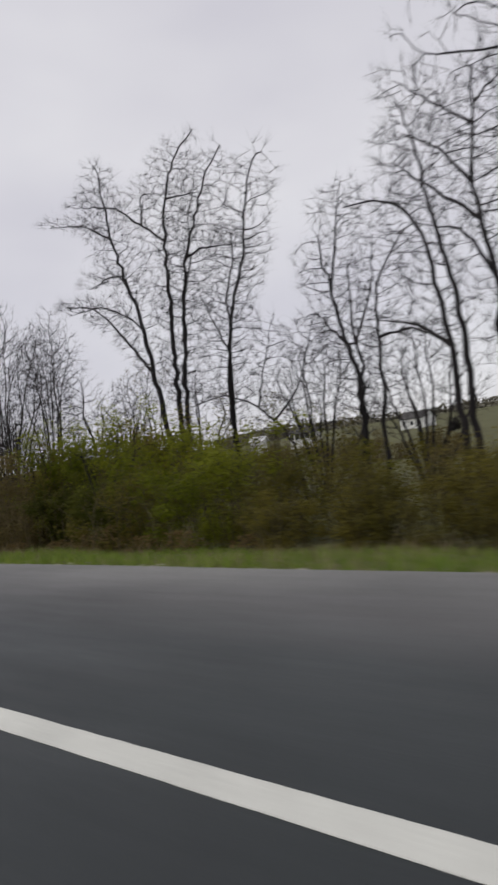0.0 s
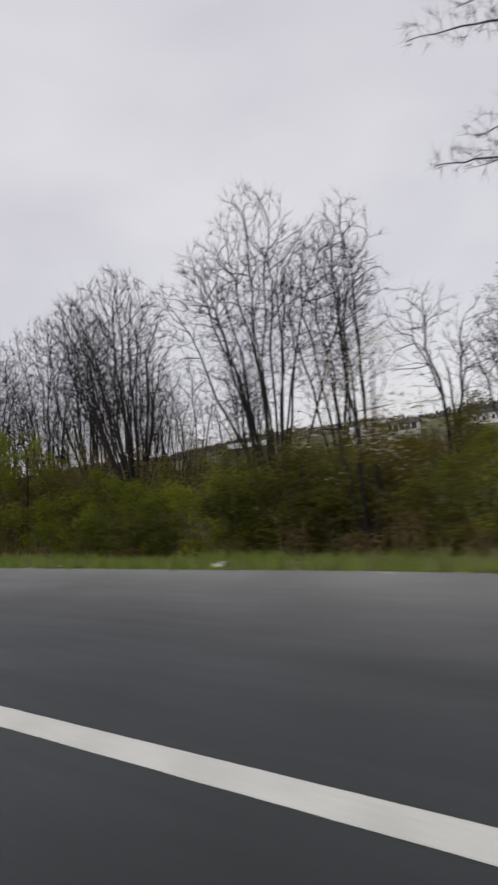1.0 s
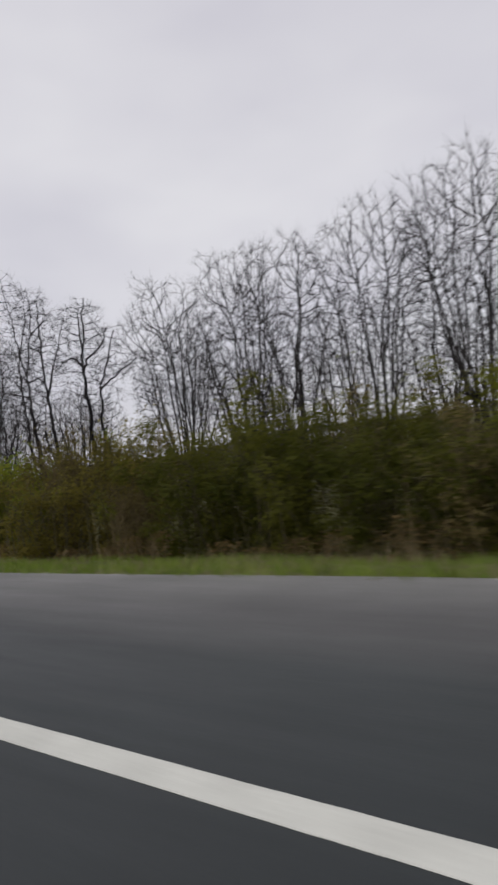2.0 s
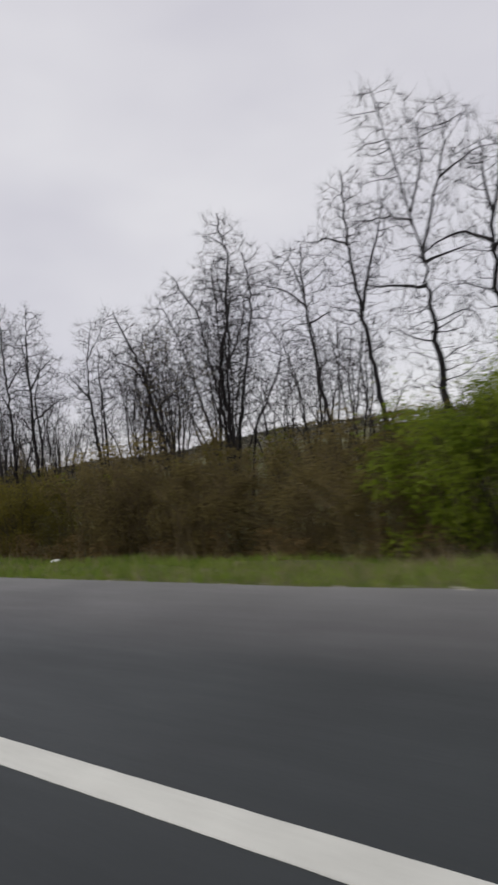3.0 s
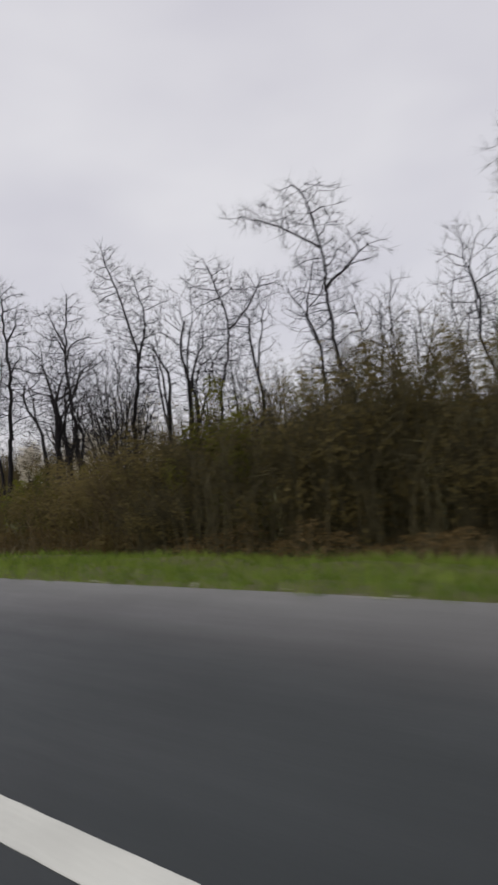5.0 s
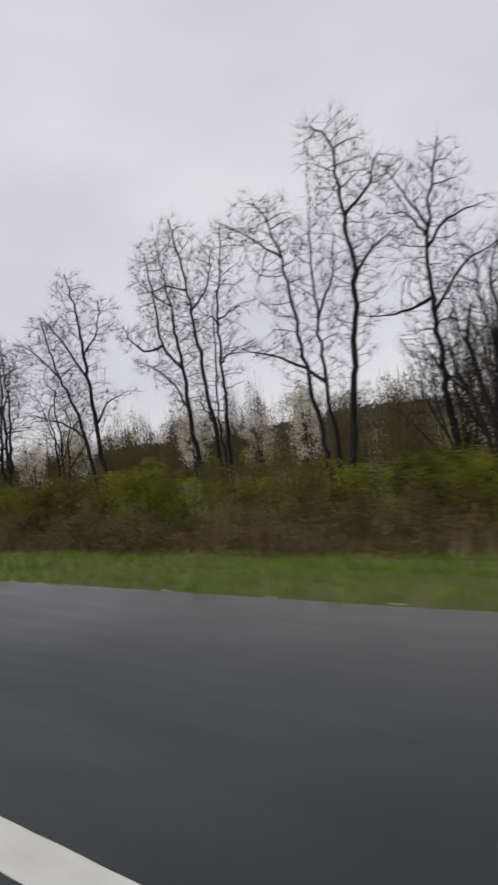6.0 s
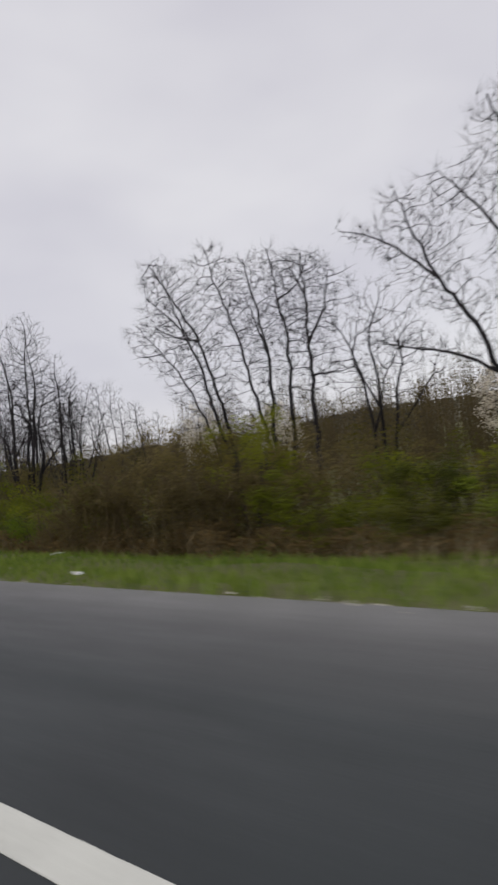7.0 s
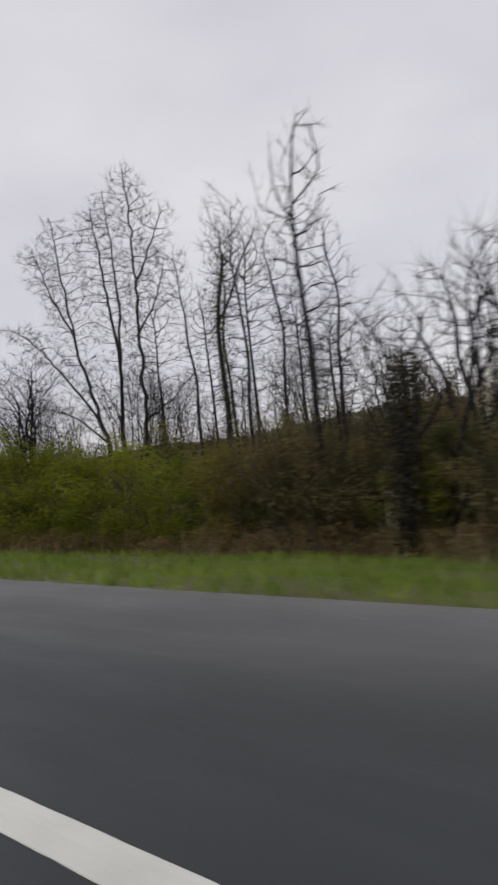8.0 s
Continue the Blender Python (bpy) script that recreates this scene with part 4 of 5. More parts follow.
def ivy_tree(x, y, top, seed, r=0.16, dx=0.5, thick=0.22, k=1500, high=0.85, ivy=None):
    g = Grower(seed, limbs=8)
    h = top - float(ground_z(x, y))
    pts = g.stem((0, 0, 0), (dx, 0.3, h), r, 0.4, 1.0, 0.02, 0.1, 16, 7, 1)
    root = g.finish("tree", x, y, BARK, "tall tree with a trunk wrapped in dark ivy", "bare trees behind the brush")
    rng = g.rng
    s = rng.uniform(0.04, high, k) * (len(pts) - 1)
    a = s.astype(int)
    p = pts[a] + (pts[a + 1] - pts[a]) * (s - a)[:, None] + rng.normal(size=(k, 3)) * np.array([1, 1, 0.6]) * (thick * (0.45 + 1.1 * s / len(pts)))[:, None]
    leaf_cards(p, 0.11, rng, ivy or LEAF_DARK, "ivy", root, "dark ivy round the trunk")


ivy_tree(-233.3, 19.4, 12.8, 61)
ivy_tree(-221.7, 11.2, 3.9, 62, 0.10, 0.1, 0.22, 3000, 0.8, IVY)
ivy_tree(-220.2, 13.0, 5.0, 63, 0.08, 0.5, 0.2, 1000, 0.8, IVY)


def leafy_tree(x, y, top, seed, width, mat, label, name, low=0.15, leaves=2600, size=0.1, stems=4, bark=None):
    """A small tree with blossom or leaf in loose clusters along its twigs."""
    g = Grower(seed, wob=0.2, rise=0.2, limbs=2.6, twigs=3, twig_len=0.45, twig_r=0.007)
    h = top - float(ground_z(x, y))
    for i in range(stems):
        a = 6.283 * (i + g.rng.uniform(0, 0.5)) / stems
        q = width * 0.4 * g.rng.uniform(0.3, 1.0)
        g.stem((0.06 * math.cos(a), 0.06 * math.sin(a), 0), (q * math.cos(a), q * math.sin(a), h * g.rng.uniform(0.75, 0.98)), 0.05, low, 0.9, 0.025, 0.24, 10, 5, 0)
    root = g.finish("tree", x, y, bark or BARK_GREY, label, "")
    rng = g.rng
    t = np.array(g.tips)
    k = rng.integers(0, len(t), leaves)
    p = t[k] + rng.normal(size=(leaves, 3)) * (0.2 if mat == BLOSSOM else 0.13)
    leaf_cards(p, size, rng, mat, name, root)
    return root


WHITE_TREE = "small tree covered in white spring blossom among the brush"
leafy_tree(-134.6, 12.3, 1.3, 212, 1.5, BLOSSOM, "low spreading shrub with white blossom in front of the brush", "blossom", 0.1, 650, 0.08)
leafy_tree(-135.6, 14.4, 7.6, 201, 4.4, BLOSSOM, "tall thin white-blossoming tree at the edge of the brush", "blossom", 0.04, 5600, 0.07)
thicket_tree(-135.9, 15.6, 7.0, 215, 7, 1.2, "slim bare tree with many fine grey twigs beside the blossom")
leafy_tree(-228.4, 42.0, 6.2, 202, 3.6, BLOSSOM, WHITE_TREE, "blossom", 0.1, 3000, 0.16)
leafy_tree(-219.9, 42.5, 5.4, 203, 4.4, BLOSSOM, WHITE_TREE, "blossom", 0.1, 4800, 0.13)
leafy_tree(-200.6, 41.0, 5.8, 204, 4.0, BLOSSOM, WHITE_TREE, "blossom", 0.1, 3000, 0.16)
leafy_tree(-188.4, 41.0, 5.8, 205, 3.4, BLOSSOM, WHITE_TREE, "blossom", 0.1, 3000, 0.16)
leafy_tree(-170.7, 31.0, 6.6, 206, 5.0, BLOSSOM, WHITE_TREE, "blossom", 0.1, 3600, 0.12)
leafy_tree(-193.4, 41.0, 4.6, 207, 2.2, BLOSSOM, WHITE_TREE, "blossom", 0.1, 3000, 0.1)
leafy_tree(-211.0, 31.0, 3.2, 208, 2.2, BLOSSOM, WHITE_TREE, "blossom", 0.1, 900, 0.11)
leafy_tree(-33.8, 11.8, 4.4, 209, 2.4, BLOSSOM, "thin pale budding tree rising from the roadside brush", "bud_spray", 0.3, 1100, 0.07)
LEAFING = "yellow-green leafing shrub rising out of the brush"
leafy_tree(-53.6, 13.2, 4.5, 221, 3.4, LEAF_FRESH, LEAFING, "foliage", 0.3, 5600, 0.085)
leafy_tree(-50.8, 13.2, 3.9, 222, 3.6, LEAF_FRESH, LEAFING, "foliage", 0.2, 5600, 0.085)
leafy_tree(-56.6, 13.4, 4.0, 223, 3.4, LEAF_FRESH, LEAFING, "foliage", 0.2, 5600, 0.085)
leafy_tree(-81.0, 13.0, 4.2, 224, 4.2, LEAF_BRIGHT, LEAFING, "foliage", 0.15, 3800, 0.075)
leafy_tree(-84.6, 12.8, 3.0, 225, 4.0, LEAF_BRIGHT, LEAFING, "foliage", 0.15, 3800, 0.075)
leafy_tree(-18.6, 13.6, 4.0, 226, 4.2, LEAF_FRESH, LEAFING, "foliage", 0.2, 3000, 0.075)
leafy_tree(-21.8, 13.4, 4.1, 227, 4.0, LEAF_FRESH, LEAFING, "foliage", 0.2, 2600, 0.075)
leafy_tree(-200.4, 13.2, 2.6, 228, 3.6, LEAF_FRESH, LEAFING, "foliage", 0.2, 3000, 0.075)
leafy_tree(-33.6, 30.5, 10.5, 210, 3.6, LEAF_DEAD, "small upright tree still holding brown leaves", "leaves", 0.3, 2400, 0.1)
leafy_tree(-104.8, 24.0, 9.5, 211, 5.5, LEAF_DEAD, "twiggy tree with brown buds and a few dead leaves", "bud_spray", 0.2, 1600, 0.08)


# ---------------------------------------------------------------- brush
def shrub_proto(seed, leaf_mat, leaves, canes, cane_mat, size, label, width=2.7, height=3.0, size_leaf=0.08):
    """A shrub 3 m high: arching stems and leaves in uneven clumps."""
    rng = np.random.default_rng(seed)
    root = new("shrub")
    t = Tubes()
    tips = []
    for i in range(canes):
        a, q = rng.uniform(0, 6.283), rng.uniform(0.1, 1) ** 0.7
        out = q * width * 0.5
        top = height * rng.uniform(0.5, 1.0) ** 0.7 * (1 - 0.35 * q * q)
        b = np.array([rng.normal() * width * 0.2, rng.normal() * width * 0.16, 0])
        e = b + np.array([math.cos(a) * out, math.sin(a) * out * 0.8, top])
        m = (b + e) / 2 + np.array([-math.cos(a) * out * 0.2, -math.sin(a) * out * 0.2, top * rng.uniform(0.05, 0.25)])
        k = (m + e) / 2 + rng.normal(size=3) * 0.08 + np.array([0, 0, 0.08])
        t.add([b, m, k, e], [0.015, 0.011, 0.009, 0.005], 3)
        tips += [m, k, e, (b + m) / 2, b + (m - b) * 0.25]
        d = unit(rng.normal(size=3) + np.array([0, 0, 0.5]))
        t.add([m, k + d * 0.3, k + d * 0.6 + rng.normal(size=3) * 0.08], [0.008, 0.006, 0.004], 3)
        tips.append(k + d * 0.5)
    tagged(t.ob("tangle", cane_mat, root, "", False), kind="stuff")
    tips = np.array(tips)
    # leaves lie over rounded lumps, facing outwards
    m = 22
    lumps = tips[rng.integers(0, len(tips), m)]
    size = rng.uniform(0.28, 0.52, m)
    j = np.arange(leaves) % m
    d = rng.normal(size=(leaves, 3))
    d /= np.linalg.norm(d, axis=1)[:, None]
    p = lumps[j] + d * (size[j] * rng.uniform(0.55, 1.08, leaves))[:, None] * np.array([1.1, 1.0, 0.85])
    loose = rng.uniform(size=leaves) < 0.16
    p[loose] = tips[rng.integers(0, len(tips), int(loose.sum()))] + rng.normal(size=(int(loose.sum()), 3)) * 0.2
    p[:, 2] = np.where(p[:, 2] < 0.05, rng.uniform(0.05, 0.6, leaves), p[:, 2])
    face = d + (p - np.array([0, 0, height * 0.35])) * 0.3 + rng.normal(size=(leaves, 3)) * 0.3 + np.array([0, 0, 0.6])
    tagged(leaf_cards(p, size_leaf, rng, leaf_mat, "foliage", root, single=True, face=face), kind="stuff")
    return tagged(root, label, "shrub", "roadside brush")


KINDS = {
    "g": [(LEAF_FRESH, 3900, 22, SHRUB_STEM, "leafy fresh green shrub in the roadside brush")] * 3,
    "G": [(LEAF_BRIGHT, 3900, 22, SHRUB_STEM, "bright yellow-green leafing shrub in the roadside brush")] * 2,
    "d": [(LEAF_DARK, 3900, 22, SHRUB_STEM, "dark green dense shrub in the roadside brush")] * 3,
    "o": [(LEAF_OLIVE, 3500, 28, SHRUB_STEM, "olive half-leafed shrub in the roadside brush")] * 3,
    "b": [(LEAF_DEAD, 3000, 46, CANE, "brown leafless bramble thicket in the roadside brush")] * 3,
    "t": [(LEAF_DEAD, 1700, 100, SHRUB_STEM, "dark leafless twiggy thicket in the roadside brush")] * 2,
}
PROTO = {}


def shrub(kind, x, y, height, wide, rng):
    """One shrub: the first of each kind is built, the rest are copies."""
    variant = int(rng.integers(0, len(KINDS[kind])))
    key = (kind, variant)
    z = float(ground_z(x, y)) - 0.05
    turn = rng.uniform(0, 360)
    if key not in PROTO:
        mat, leaves, canes, cane_mat, label = KINDS[kind][variant]
        PROTO[key] = shrub_proto(300 + 10 * variant + ord(kind), mat, leaves, canes, cane_mat, 1, label)
        PROTO[key].matrix_basis = pose(x, y, z, 0, 0, turn)
        return
    copy_thing(PROTO[key], pose(x, y, z, 0, 0, turn) @ Matrix.Diagonal((wide, wide, height / 3.0, 1)))


# crest of the brush along the road: distance, height of the crest, kinds of shrub
CREST = ((5, 1, "oo"), (-6, 1, "oo"), (-10, 1.2, "od"), (-15, 2.1, "go"), (-19, 3.3, "gd"), (-22.5, 3.1, "bo"), (-24.2, 2.7, "bo"), (-25.8, 0.7, "og"), (-28.5, 0.8, "dg"), (-31, 1.1, "dg"), (-33.5, 2.2, "do"),
         (-36, 2.3, "do"), (-38, 1.3, "dg"), (-41, 1.1, "gd"), (-46, 1.3, "dg"), (-49, 2.1, "bo"), (-53, 2.4, "od"), (-56, 2.6, "db"), (-60, 2.8, "d"), (-66, 3, "d"), (-72, 3, "ob"), (-78, 2.9, "go"),
         (-81, 2.9, "Go"), (-84.5, 2.8, "G"), (-88, 2.1, "bo"), (-92, 1.9, "b"))
CREST_FAR = ((-97, 1.9, "bo"), (-103, 1.8, "ob"), (-108, 1.4, "og"), (-111.5, 1.3, "go"), (-114.5, 1.3, "bo"), (-117.5, 1.6, "db"), (-121, 1.9, "dt"), (-124, 1.9, "bt"), (-127.5, 1.6, "go"),
         (-132, 1.3, "bo"), (-134, 2.2, "tb"), (-137, 2.8, "tb"), (-141, 3.7, "td"), (-146, 3.0, "td"), (-154, 1.7, "bo"), (-162, 0.7, "db"), (-167, 0.8, "dg"), (-172, 0.6, "go"), (-178, 0.8, "go"), (-184, 1.2, "go"),
         (-190, 1, "gG"), (-195, 0.7, "gd"), (-199, 1.2, "bg"), (-203, 2.1, "ob"), (-206, 1.8, "bo"), (-209, 0.9, "Gg"), (-214, 0.6, "gd"), (-217, 1.4, "dg"), (-220, 1.9, "td"), (-225, 2.2, "tb"), (-229, 1.3, "go"),
         (-233, 1.9, "g"), (-240, 2.8, "g"), (-300, 2, "go"))


def crest_at(x):
    crests = CREST + CREST_FAR
    xs = [-c[0] for c in crests]
    i = int(np.argmin([abs(-x - q) for q in xs]))
    return float(np.interp(-x, xs, [c[1] for c in crests])), crests[i][2]


def brush():
    rng = np.random.default_rng(77)
    for row, (y0, dy, step, share) in enumerate(((11.9, 0.5, 1.8, 0.84), (13.8, 0.7, 1.9, 1.14))):
        x = 4.0
        while x > -285:
            x -= step * rng.uniform(0.7, 1.3)
            crest, kinds = crest_at(x)
            y = y0 + rng.normal() * dy
            if row == 0 and -188 < x < -160 and rng.uniform() < 0.85:
                kinds = "b"
            kind = kinds[0 if rng.uniform() < 0.62 else -1]
            z = float(ground_z(x, y))
            h = max((crest - z) * share * (1.03 + 0.2 * math.sin(x * 0.9 + 2 * row) * math.sin(x * 0.37 + row)) * rng.uniform(0.85, 1.14), 0.9)
            h = min(h, 1.2 * max(crest - z, 0.9))
            if -136.6 < x < -133.2:
                h *= 0.45 if row == 0 else 0.6
            if row == 0 and kinds == "b":
                h *= 0.8
            shrub(kind, x, y, h, min(max(h / 3.0, 0.75), 1.2) * rng.uniform(0.9, 1.2), rng)


brush()


def mound():
    """Taller green and brown shrubs that stand further in."""
    rng = np.random.default_rng(79)
    for x, y, top, kind in ((-30.4, 21.2, 3.0, "o"), (-28.6, 20.2, 3.3, "g"), (-27.2, 21.5, 3.6, "o"), (-25.6, 19.6, 3.6, "g"), (-24.0, 20.8, 4.0, "d"), (-22.4, 19.0, 4.0, "o"), (-21.0, 20.4, 4.2, "g")):
        h = top - float(ground_z(x, y))
        shrub(kind, x, y, h, 0.38 * h * rng.uniform(0.9, 1.1), rng)


mound()


def scatter(name, label, category, spots, rng, mats, per, size, cane_mat, canes):
    """Foliage and thin stems of brush that merges into one mass."""
    root = new(name)
    for key, mat in mats.items():
        pts = []
        for x, y, z, h, w, kind in spots:
            if kind == key:
                q = rng.uniform(0.03, 0.97, per) ** 0.85
                side = rng.normal(size=(per, 2)) * (w * (1.15 - 0.75 * q ** 2))[:, None]
                pts.append(np.stack([x + side[:, 0], y + side[:, 1], z + h * q * (1 - 0.12 * (side ** 2).sum(1))], 1))
        if pts:
            tagged(leaf_cards(np.concatenate(pts), size, rng, mat, "foliage", root, single=True), kind="stuff")
    t = Tubes()
    for x, y, z, h, w, kind in spots:
        for i in range(canes):
            b = np.array((x + rng.normal() * w * 0.6, y + rng.normal() * w * 0.6, z))
            e = b + np.array((rng.normal() * w * 0.5, rng.normal() * w * 0.5, h * rng.uniform(0.6, 1.1)))
            t.add([b, (b + e) / 2 + rng.normal(size=3) * 0.1, e], [0.022, 0.016, 0.007], 3)
    tagged(t.ob("tangle", cane_mat, root, "", False), kind="stuff")
    return tagged(root, label, category, kind="stuff")


def back_brush():
    rng = np.random.default_rng(78)
    spots = []
    for y0, dy, step, rise in ((16.3, 0.9, 1.6, 0.0), (19.5, 1.3, 1.9, 0.1), (24.0, 1.8, 2.1, 0.2), (29.0, 2.2, 2.4, 0.2)):
        x = 4.0
        while x > -290:
            x -= step * rng.uniform(0.7, 1.3)
            crest, kinds = crest_at(x)
            y = y0 + rng.normal() * dy
            z = float(ground_z(x, y))
            h = max((EYE + (crest - EYE) * (y + 1.8) / 15 + rise - z) * rng.uniform(0.75, 1.05), 0.8)
            kind = kinds[0 if rng.uniform() < 0.5 else -1]
            if y0 > 18 and rng.uniform() < 0.7:
                kind = rng.choice(("b", "b", "o", "d"))
            spots.append((x, y, z, h, 0.6, str(kind)))
    mats = {"g": LEAF_FRESH, "G": LEAF_BRIGHT, "d": LEAF_DARK, "o": LEAF_OLIVE, "b": LEAF_DEAD, "t": LEAF_DEAD}
    scatter("brush", "tangled green and brown brush merging behind the front shrubs", "brush", spots, rng, mats, 430, 0.12, SHRUB_STEM, 8)


back_brush()


def foot_weeds():
    """Dry russet weeds and brambles along the foot of the brush."""
    rng = np.random.default_rng(41)
    spots = []
    for x0, x1, step in ((-8, -100, 1.5), (-100, -156, 0.9), (-156, -214, 0.4), (-214, -290, 0.7)):
        x = x0
        while x > x1:
            x -= step * rng.uniform(0.5, 1.5)
            y = 10.9 + rng.normal() * 0.35
            spots.append((x, y, float(ground_z(x, y)) - 0.03, rng.uniform(0.45, 1.05), 0.34, "r"))
    scatter("dry_weeds", "russet dry weeds and brambles along the foot of the brush", "weeds", spots, rng, {"r": RUSSET}, 300, 0.07, CANE, 9)


foot_weeds()


def far_scrub():
    rng = np.random.default_rng(31)
    spots = []
    for x0, x1, y0, step, h in ((-20, -120, 62, 1.6, 2.5), (-40, -150, 84, 1.8, 2.9), (-152, -243, 47, 1.1, 6.2), (-160, -242, 56, 1.2, 8.8), (-30, -152, 48, 3.0, 2.4), (-232, -310, 46, 1.2, 5.4)):
        x = x0
        while x > x1:
            x -= step * rng.uniform(0.7, 1.3)
            y = y0 + rng.normal() * 1.6
            spots.append((x, y, float(ground_z(x, y)) - 0.1, h * rng.uniform(0.7, 1.15), 0.8, "b"))
    scatter("far_scrub", "dense brown leafless saplings behind the trees", "scrub", spots, rng, {"b": LEAF_DEAD}, 640, 0.15, CANE, 34)


far_scrub()


# ---------------------------------------------------------------- far land
def ridge():
    """A wooded ridge along the horizon."""
    xs = np.arange(-2600, 1400, 40.0)
    ys = np.array([560, 640, 720, 800, 880, 960, 1100, 1400.0])

    def zf(x, y):
        crest = np.interp(x, (-1300, -950, -700, 300), (20, 30, 46, 52)) + 5 * np.sin(x * 0.0041 + 0.6) + 5 * np.sin(x * 0.011 + 2) + 2 * np.sin(x * 0.037)
        return crest * np.interp(y, (560, 700, 920, 1100, 1400), (0.05, 0.45, 1.0, 0.8, -0.1))

    grid_sheet("hill", xs, ys, zf, FAR_WOOD, "low dark wooded ridge on the horizon", "hill")
    rng = np.random.default_rng(9)
    v, f = [], []
    k = 9000
    for i in range(k):
        x, y = rng.uniform(-2000, 500), rng.uniform(580, 960)
        z = float(zf(np.array(x), np.array(y)))
        h, w = rng.uniform(2.5, 6), rng.uniform(3, 6)
        for j in range(4):
            n = len(v)
            c = np.array([x, y, z + h * rng.uniform(0.2, 0.8)]) + rng.normal(size=3) * np.array([w * 0.5, w * 0.5, h * 0.15])
            for q in range(3):
                v.append((c + rng.normal(size=3) * np.array([w * 0.5, w * 0.5, h * 0.35])).tolist())
            f.append((n, n + 1, n + 2))
    tagged(mesh_ob("far_woods", v, f, FAR_WOOD), "dark leafless woods covering the far ridge", "woods", kind="stuff")


ridge()


def house(x, y, length, depth, wall_h, roof_h, wall, roof, turn, base, label, windows=0, name="house"):
    root = new(name)
    root.matrix_basis = pose(x, y, base, 0, 0, turn)
    part("wall", box(-length / 2, -depth / 2, -7, length / 2, depth / 2, wall_h), wall, root)
    bm = bmesh.new()
    e, l2, d2 = 0.35, length / 2 + 0.4, depth / 2
    sect = [(-d2 - e, wall_h - 0.2), (0, wall_h + roof_h), (d2 + e, wall_h - 0.2), (d2 + e, wall_h - 0.05), (0, wall_h + roof_h + 0.18), (-d2 - e, wall_h - 0.05)]
    a = [bm.verts.new((-l2, p, q)) for p, q in sect]
    b = [bm.verts.new((l2, p, q)) for p, q in sect]
    for i in range(6):
        j = (i + 1) % 6
        bm.faces.new((a[i], a[j], b[j], b[i]))
    bm.faces.new(a[::-1])
    bm.faces.new(b)
    part("roof", bm, roof, root)
    for s in (-1, 1):
        bm = bmesh.new()
        xs = (s * (length / 2 - 0.02), s * (length / 2 - 0.2))
        tri = [[bm.verts.new((q, p, z)) for p, z in ((-d2, wall_h - 0.06), (0, wall_h + roof_h - 0.06), (d2, wall_h - 0.06))] for q in xs]
        bm.faces.new(tri[0])
        bm.faces.new(tri[1][::-1])
        for k in range(3):
            bm.faces.new((tri[0][k], tri[0][(k + 1) % 3], tri[1][(k + 1) % 3], tri[1][k]))
        bmesh.ops.recalc_face_normals(bm, faces=bm.faces[:])
        part("gable", bm, wall, root)
    for i in range(windows):
        px = -length / 2 + (i + 0.5) * length / windows
        win = part("window", box(px - 0.55, -depth / 2 - 0.05, 0.9, px + 0.55, -depth / 2 + 0.02, 2.3), WHITE_WALL, root, "white-framed window")
        part("pane", box(px - 0.45, -depth / 2 - 0.08, 1.0, px + 0.45, -depth / 2 - 0.03, 2.2), PANE, win, "dark window pane")
    return tagged(root, label, "building")


house(-77.5, 121, 6.2, 5, 2.3, 0.8, WHITE_WALL, ROOF_DARK, 14, 3.0, "long low white house with a row of dark windows", 5)
house(-80.8, 107, 2.8, 3.4, 1.6, 0.8, WHITE_WALL, ROOF_PALE, 20, 2.9, "small white house with a pale roof on the field slope", 1)
house(-79.8, 194, 9, 7, 3.2, 2.2, WHITE_WALL, ROOF_DARK, -12, 4.4, "white house with a dark roof high on the field slope", 3)
house(-145, 157, 12, 7, 1.6, 1.3, BARN_WALL, ROOF_PALE, 38, 4.4, "low dark farm shed with a pale metal roof", 0, "shed")
house(-318, 131, 6, 6, 2.6, 2.4, BARN_WALL, ROOF_DARK, 20, 0.2, "weathered house with a steep dark roof behind the scrub", 2)


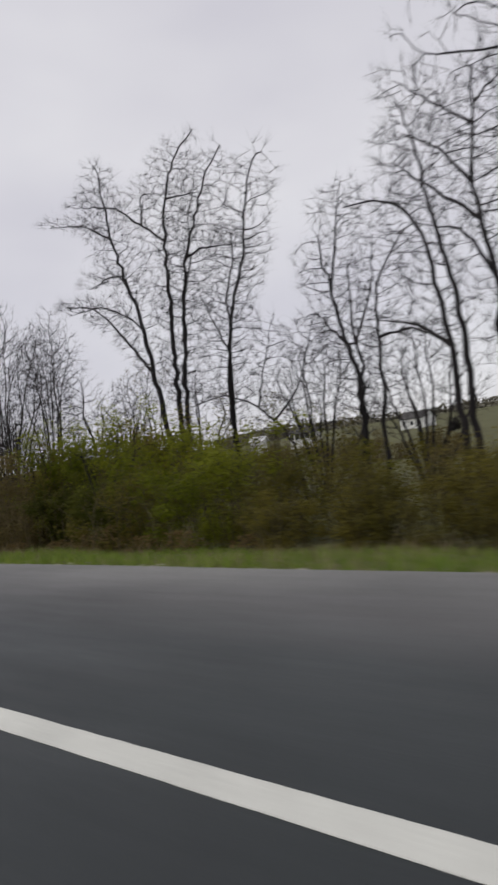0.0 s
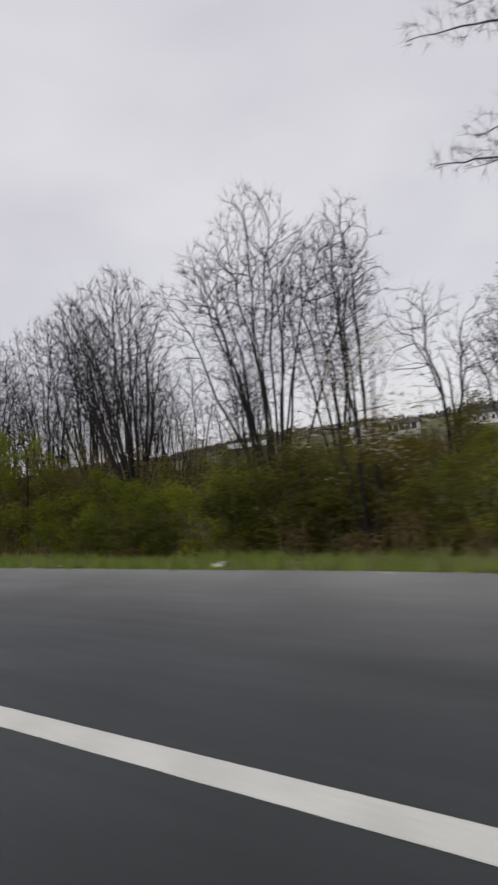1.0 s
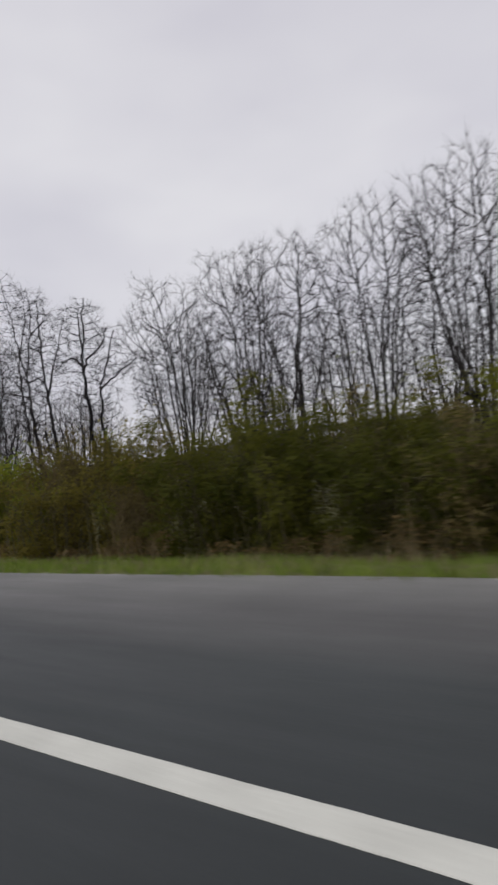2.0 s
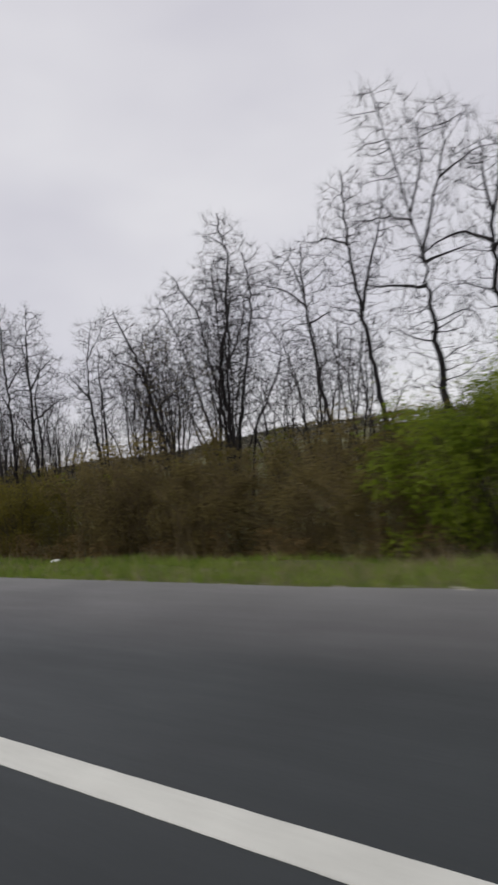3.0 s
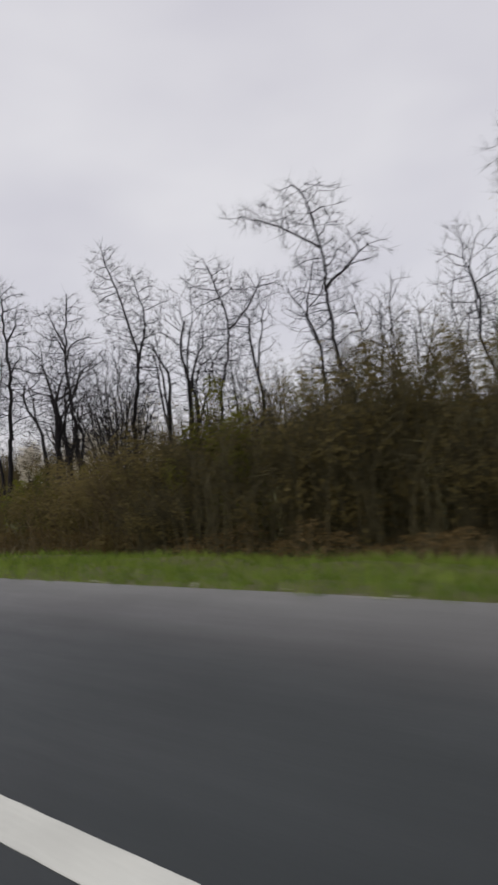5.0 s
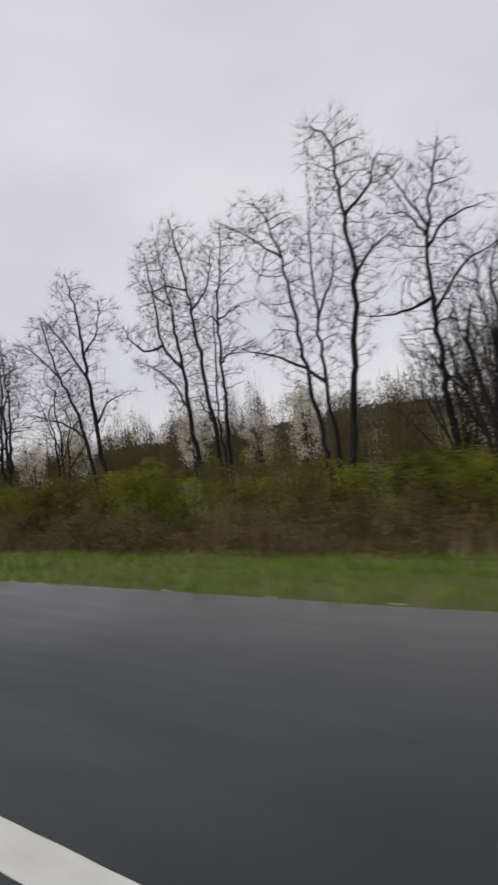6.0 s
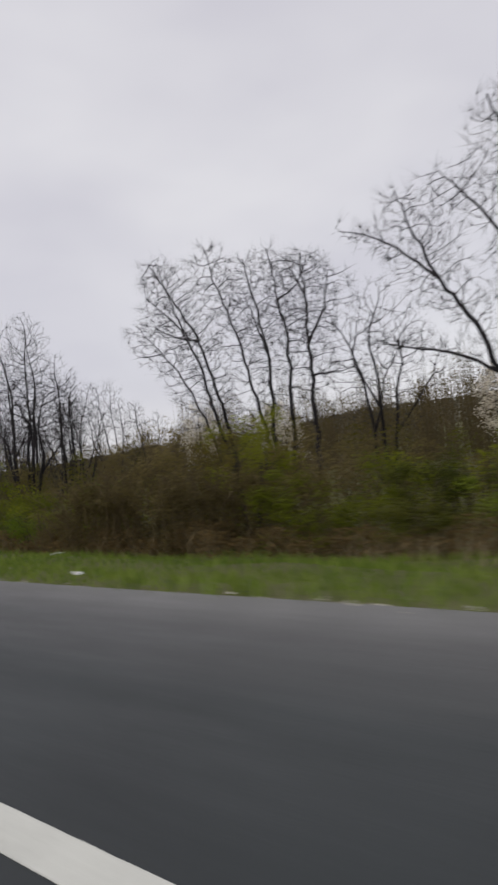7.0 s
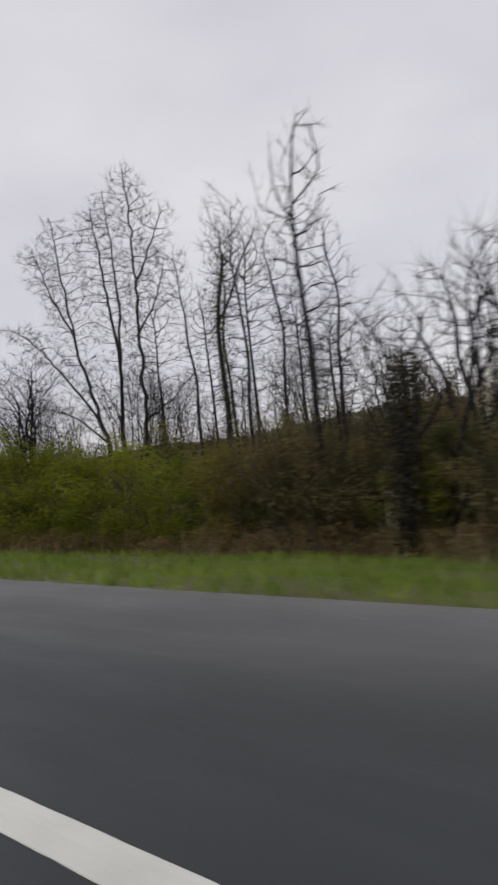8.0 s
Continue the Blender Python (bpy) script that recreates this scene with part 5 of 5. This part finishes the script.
# ---------------------------------------------------------------- roadside things
def mile_marker(x, y):
    root = new("mile_marker")
    z = float(ground_z(x, y))
    root.matrix_basis = pose(x, y, z, 0, 3.5, 0)
    bm = bmesh.new()
    bmesh.ops.create_cone(bm, cap_ends=True, segments=10, radius1=0.066, radius2=0.06, depth=3.35, matrix=Matrix.Translation((0, 0, 1.55)))
    bmesh.ops.bevel(bm, geom=[e for e in bm.edges if e.is_boundary is False and abs(e.verts[0].co.z - e.verts[1].co.z) < 0.01], offset=0.012, segments=1, affect="EDGES")
    part("post", bm, POST_WOOD, root, "weathered round wooden post")
    w, z0, z1, px = 0.23, 2.20, 3.42, 0.07
    panel = part("panel", box(px, -w, z0, px + 0.006, w, z1, 0.002), SIGN_GREEN, root, "green reflective sign panel")
    b = 0.022
    for y0, y1, a0, a1 in ((-w, w, z0, z0 + b), (-w, w, z1 - b, z1), (-w, -w + b, z0 + b, z1 - b), (w - b, w, z0 + b, z1 - b)):
        part("border", box(px + 0.007, y0 + 0.004, a0, px + 0.010, y1 - 0.004, a1), SIGN_WHITE, panel, "white border strip")
    for cz, hh, ww in ((3.23, 0.11, 0.30), (2.97, 0.16, 0.30), (2.68, 0.11, 0.24), (2.40, 0.17, 0.13)):
        part("bar", box(px + 0.007, -ww / 2, cz - hh / 2, px + 0.011, ww / 2, cz + hh / 2, 0.001), SIGN_WHITE, panel, "pale bar of unreadable writing")
    return tagged(root, "tall green mile marker sign on a wooden post in the grass", "road sign")


mile_marker(-121.35, 6.3)


def litter(x, d, size, seed):
    """A crumpled scrap of paper or plastic."""
    rng = np.random.default_rng(seed)
    bm = bmesh.new()
    bmesh.ops.create_grid(bm, x_segments=5, y_segments=4, size=size)
    for v in bm.verts:
        v.co.z = rng.uniform(0.02, 0.09)
        v.co.x += rng.normal() * size * 0.1
        v.co.y = v.co.y * 0.6 + rng.normal() * size * 0.08
    bmesh.ops.solidify(bm, geom=bm.faces[:], thickness=0.006)
    y = float(road_edge(x)) + d
    ob = part("litter", bm, LITTER)
    ob.matrix_basis = pose(x, y, float(ground_z(x, y)) + 0.03, 0, 0, rng.uniform(0, 180))
    tagged(ob, "crumpled white scrap of litter in the verge grass", "litter", "roadside litter")


for i, (x, d, s) in enumerate(((-22.6, 7.0, 0.18), (-15.9, 7.0, 0.18), (-40.0, 9.0, 0.16), (-119.6, 2.9, 0.17), (-180.4, 7.2, 0.17), (-96.0, 6.0, 0.18), (-100.0, 1.0, 0.09),
                               (-196.0, 1.0, 0.09), (-206.0, 7.4, 0.2), (-231.0, 0.4, 0.08), (-32.0, 0.4, 0.07), (-6.0, 8.6, 0.22))):
    litter(x, d, s, 500 + i)
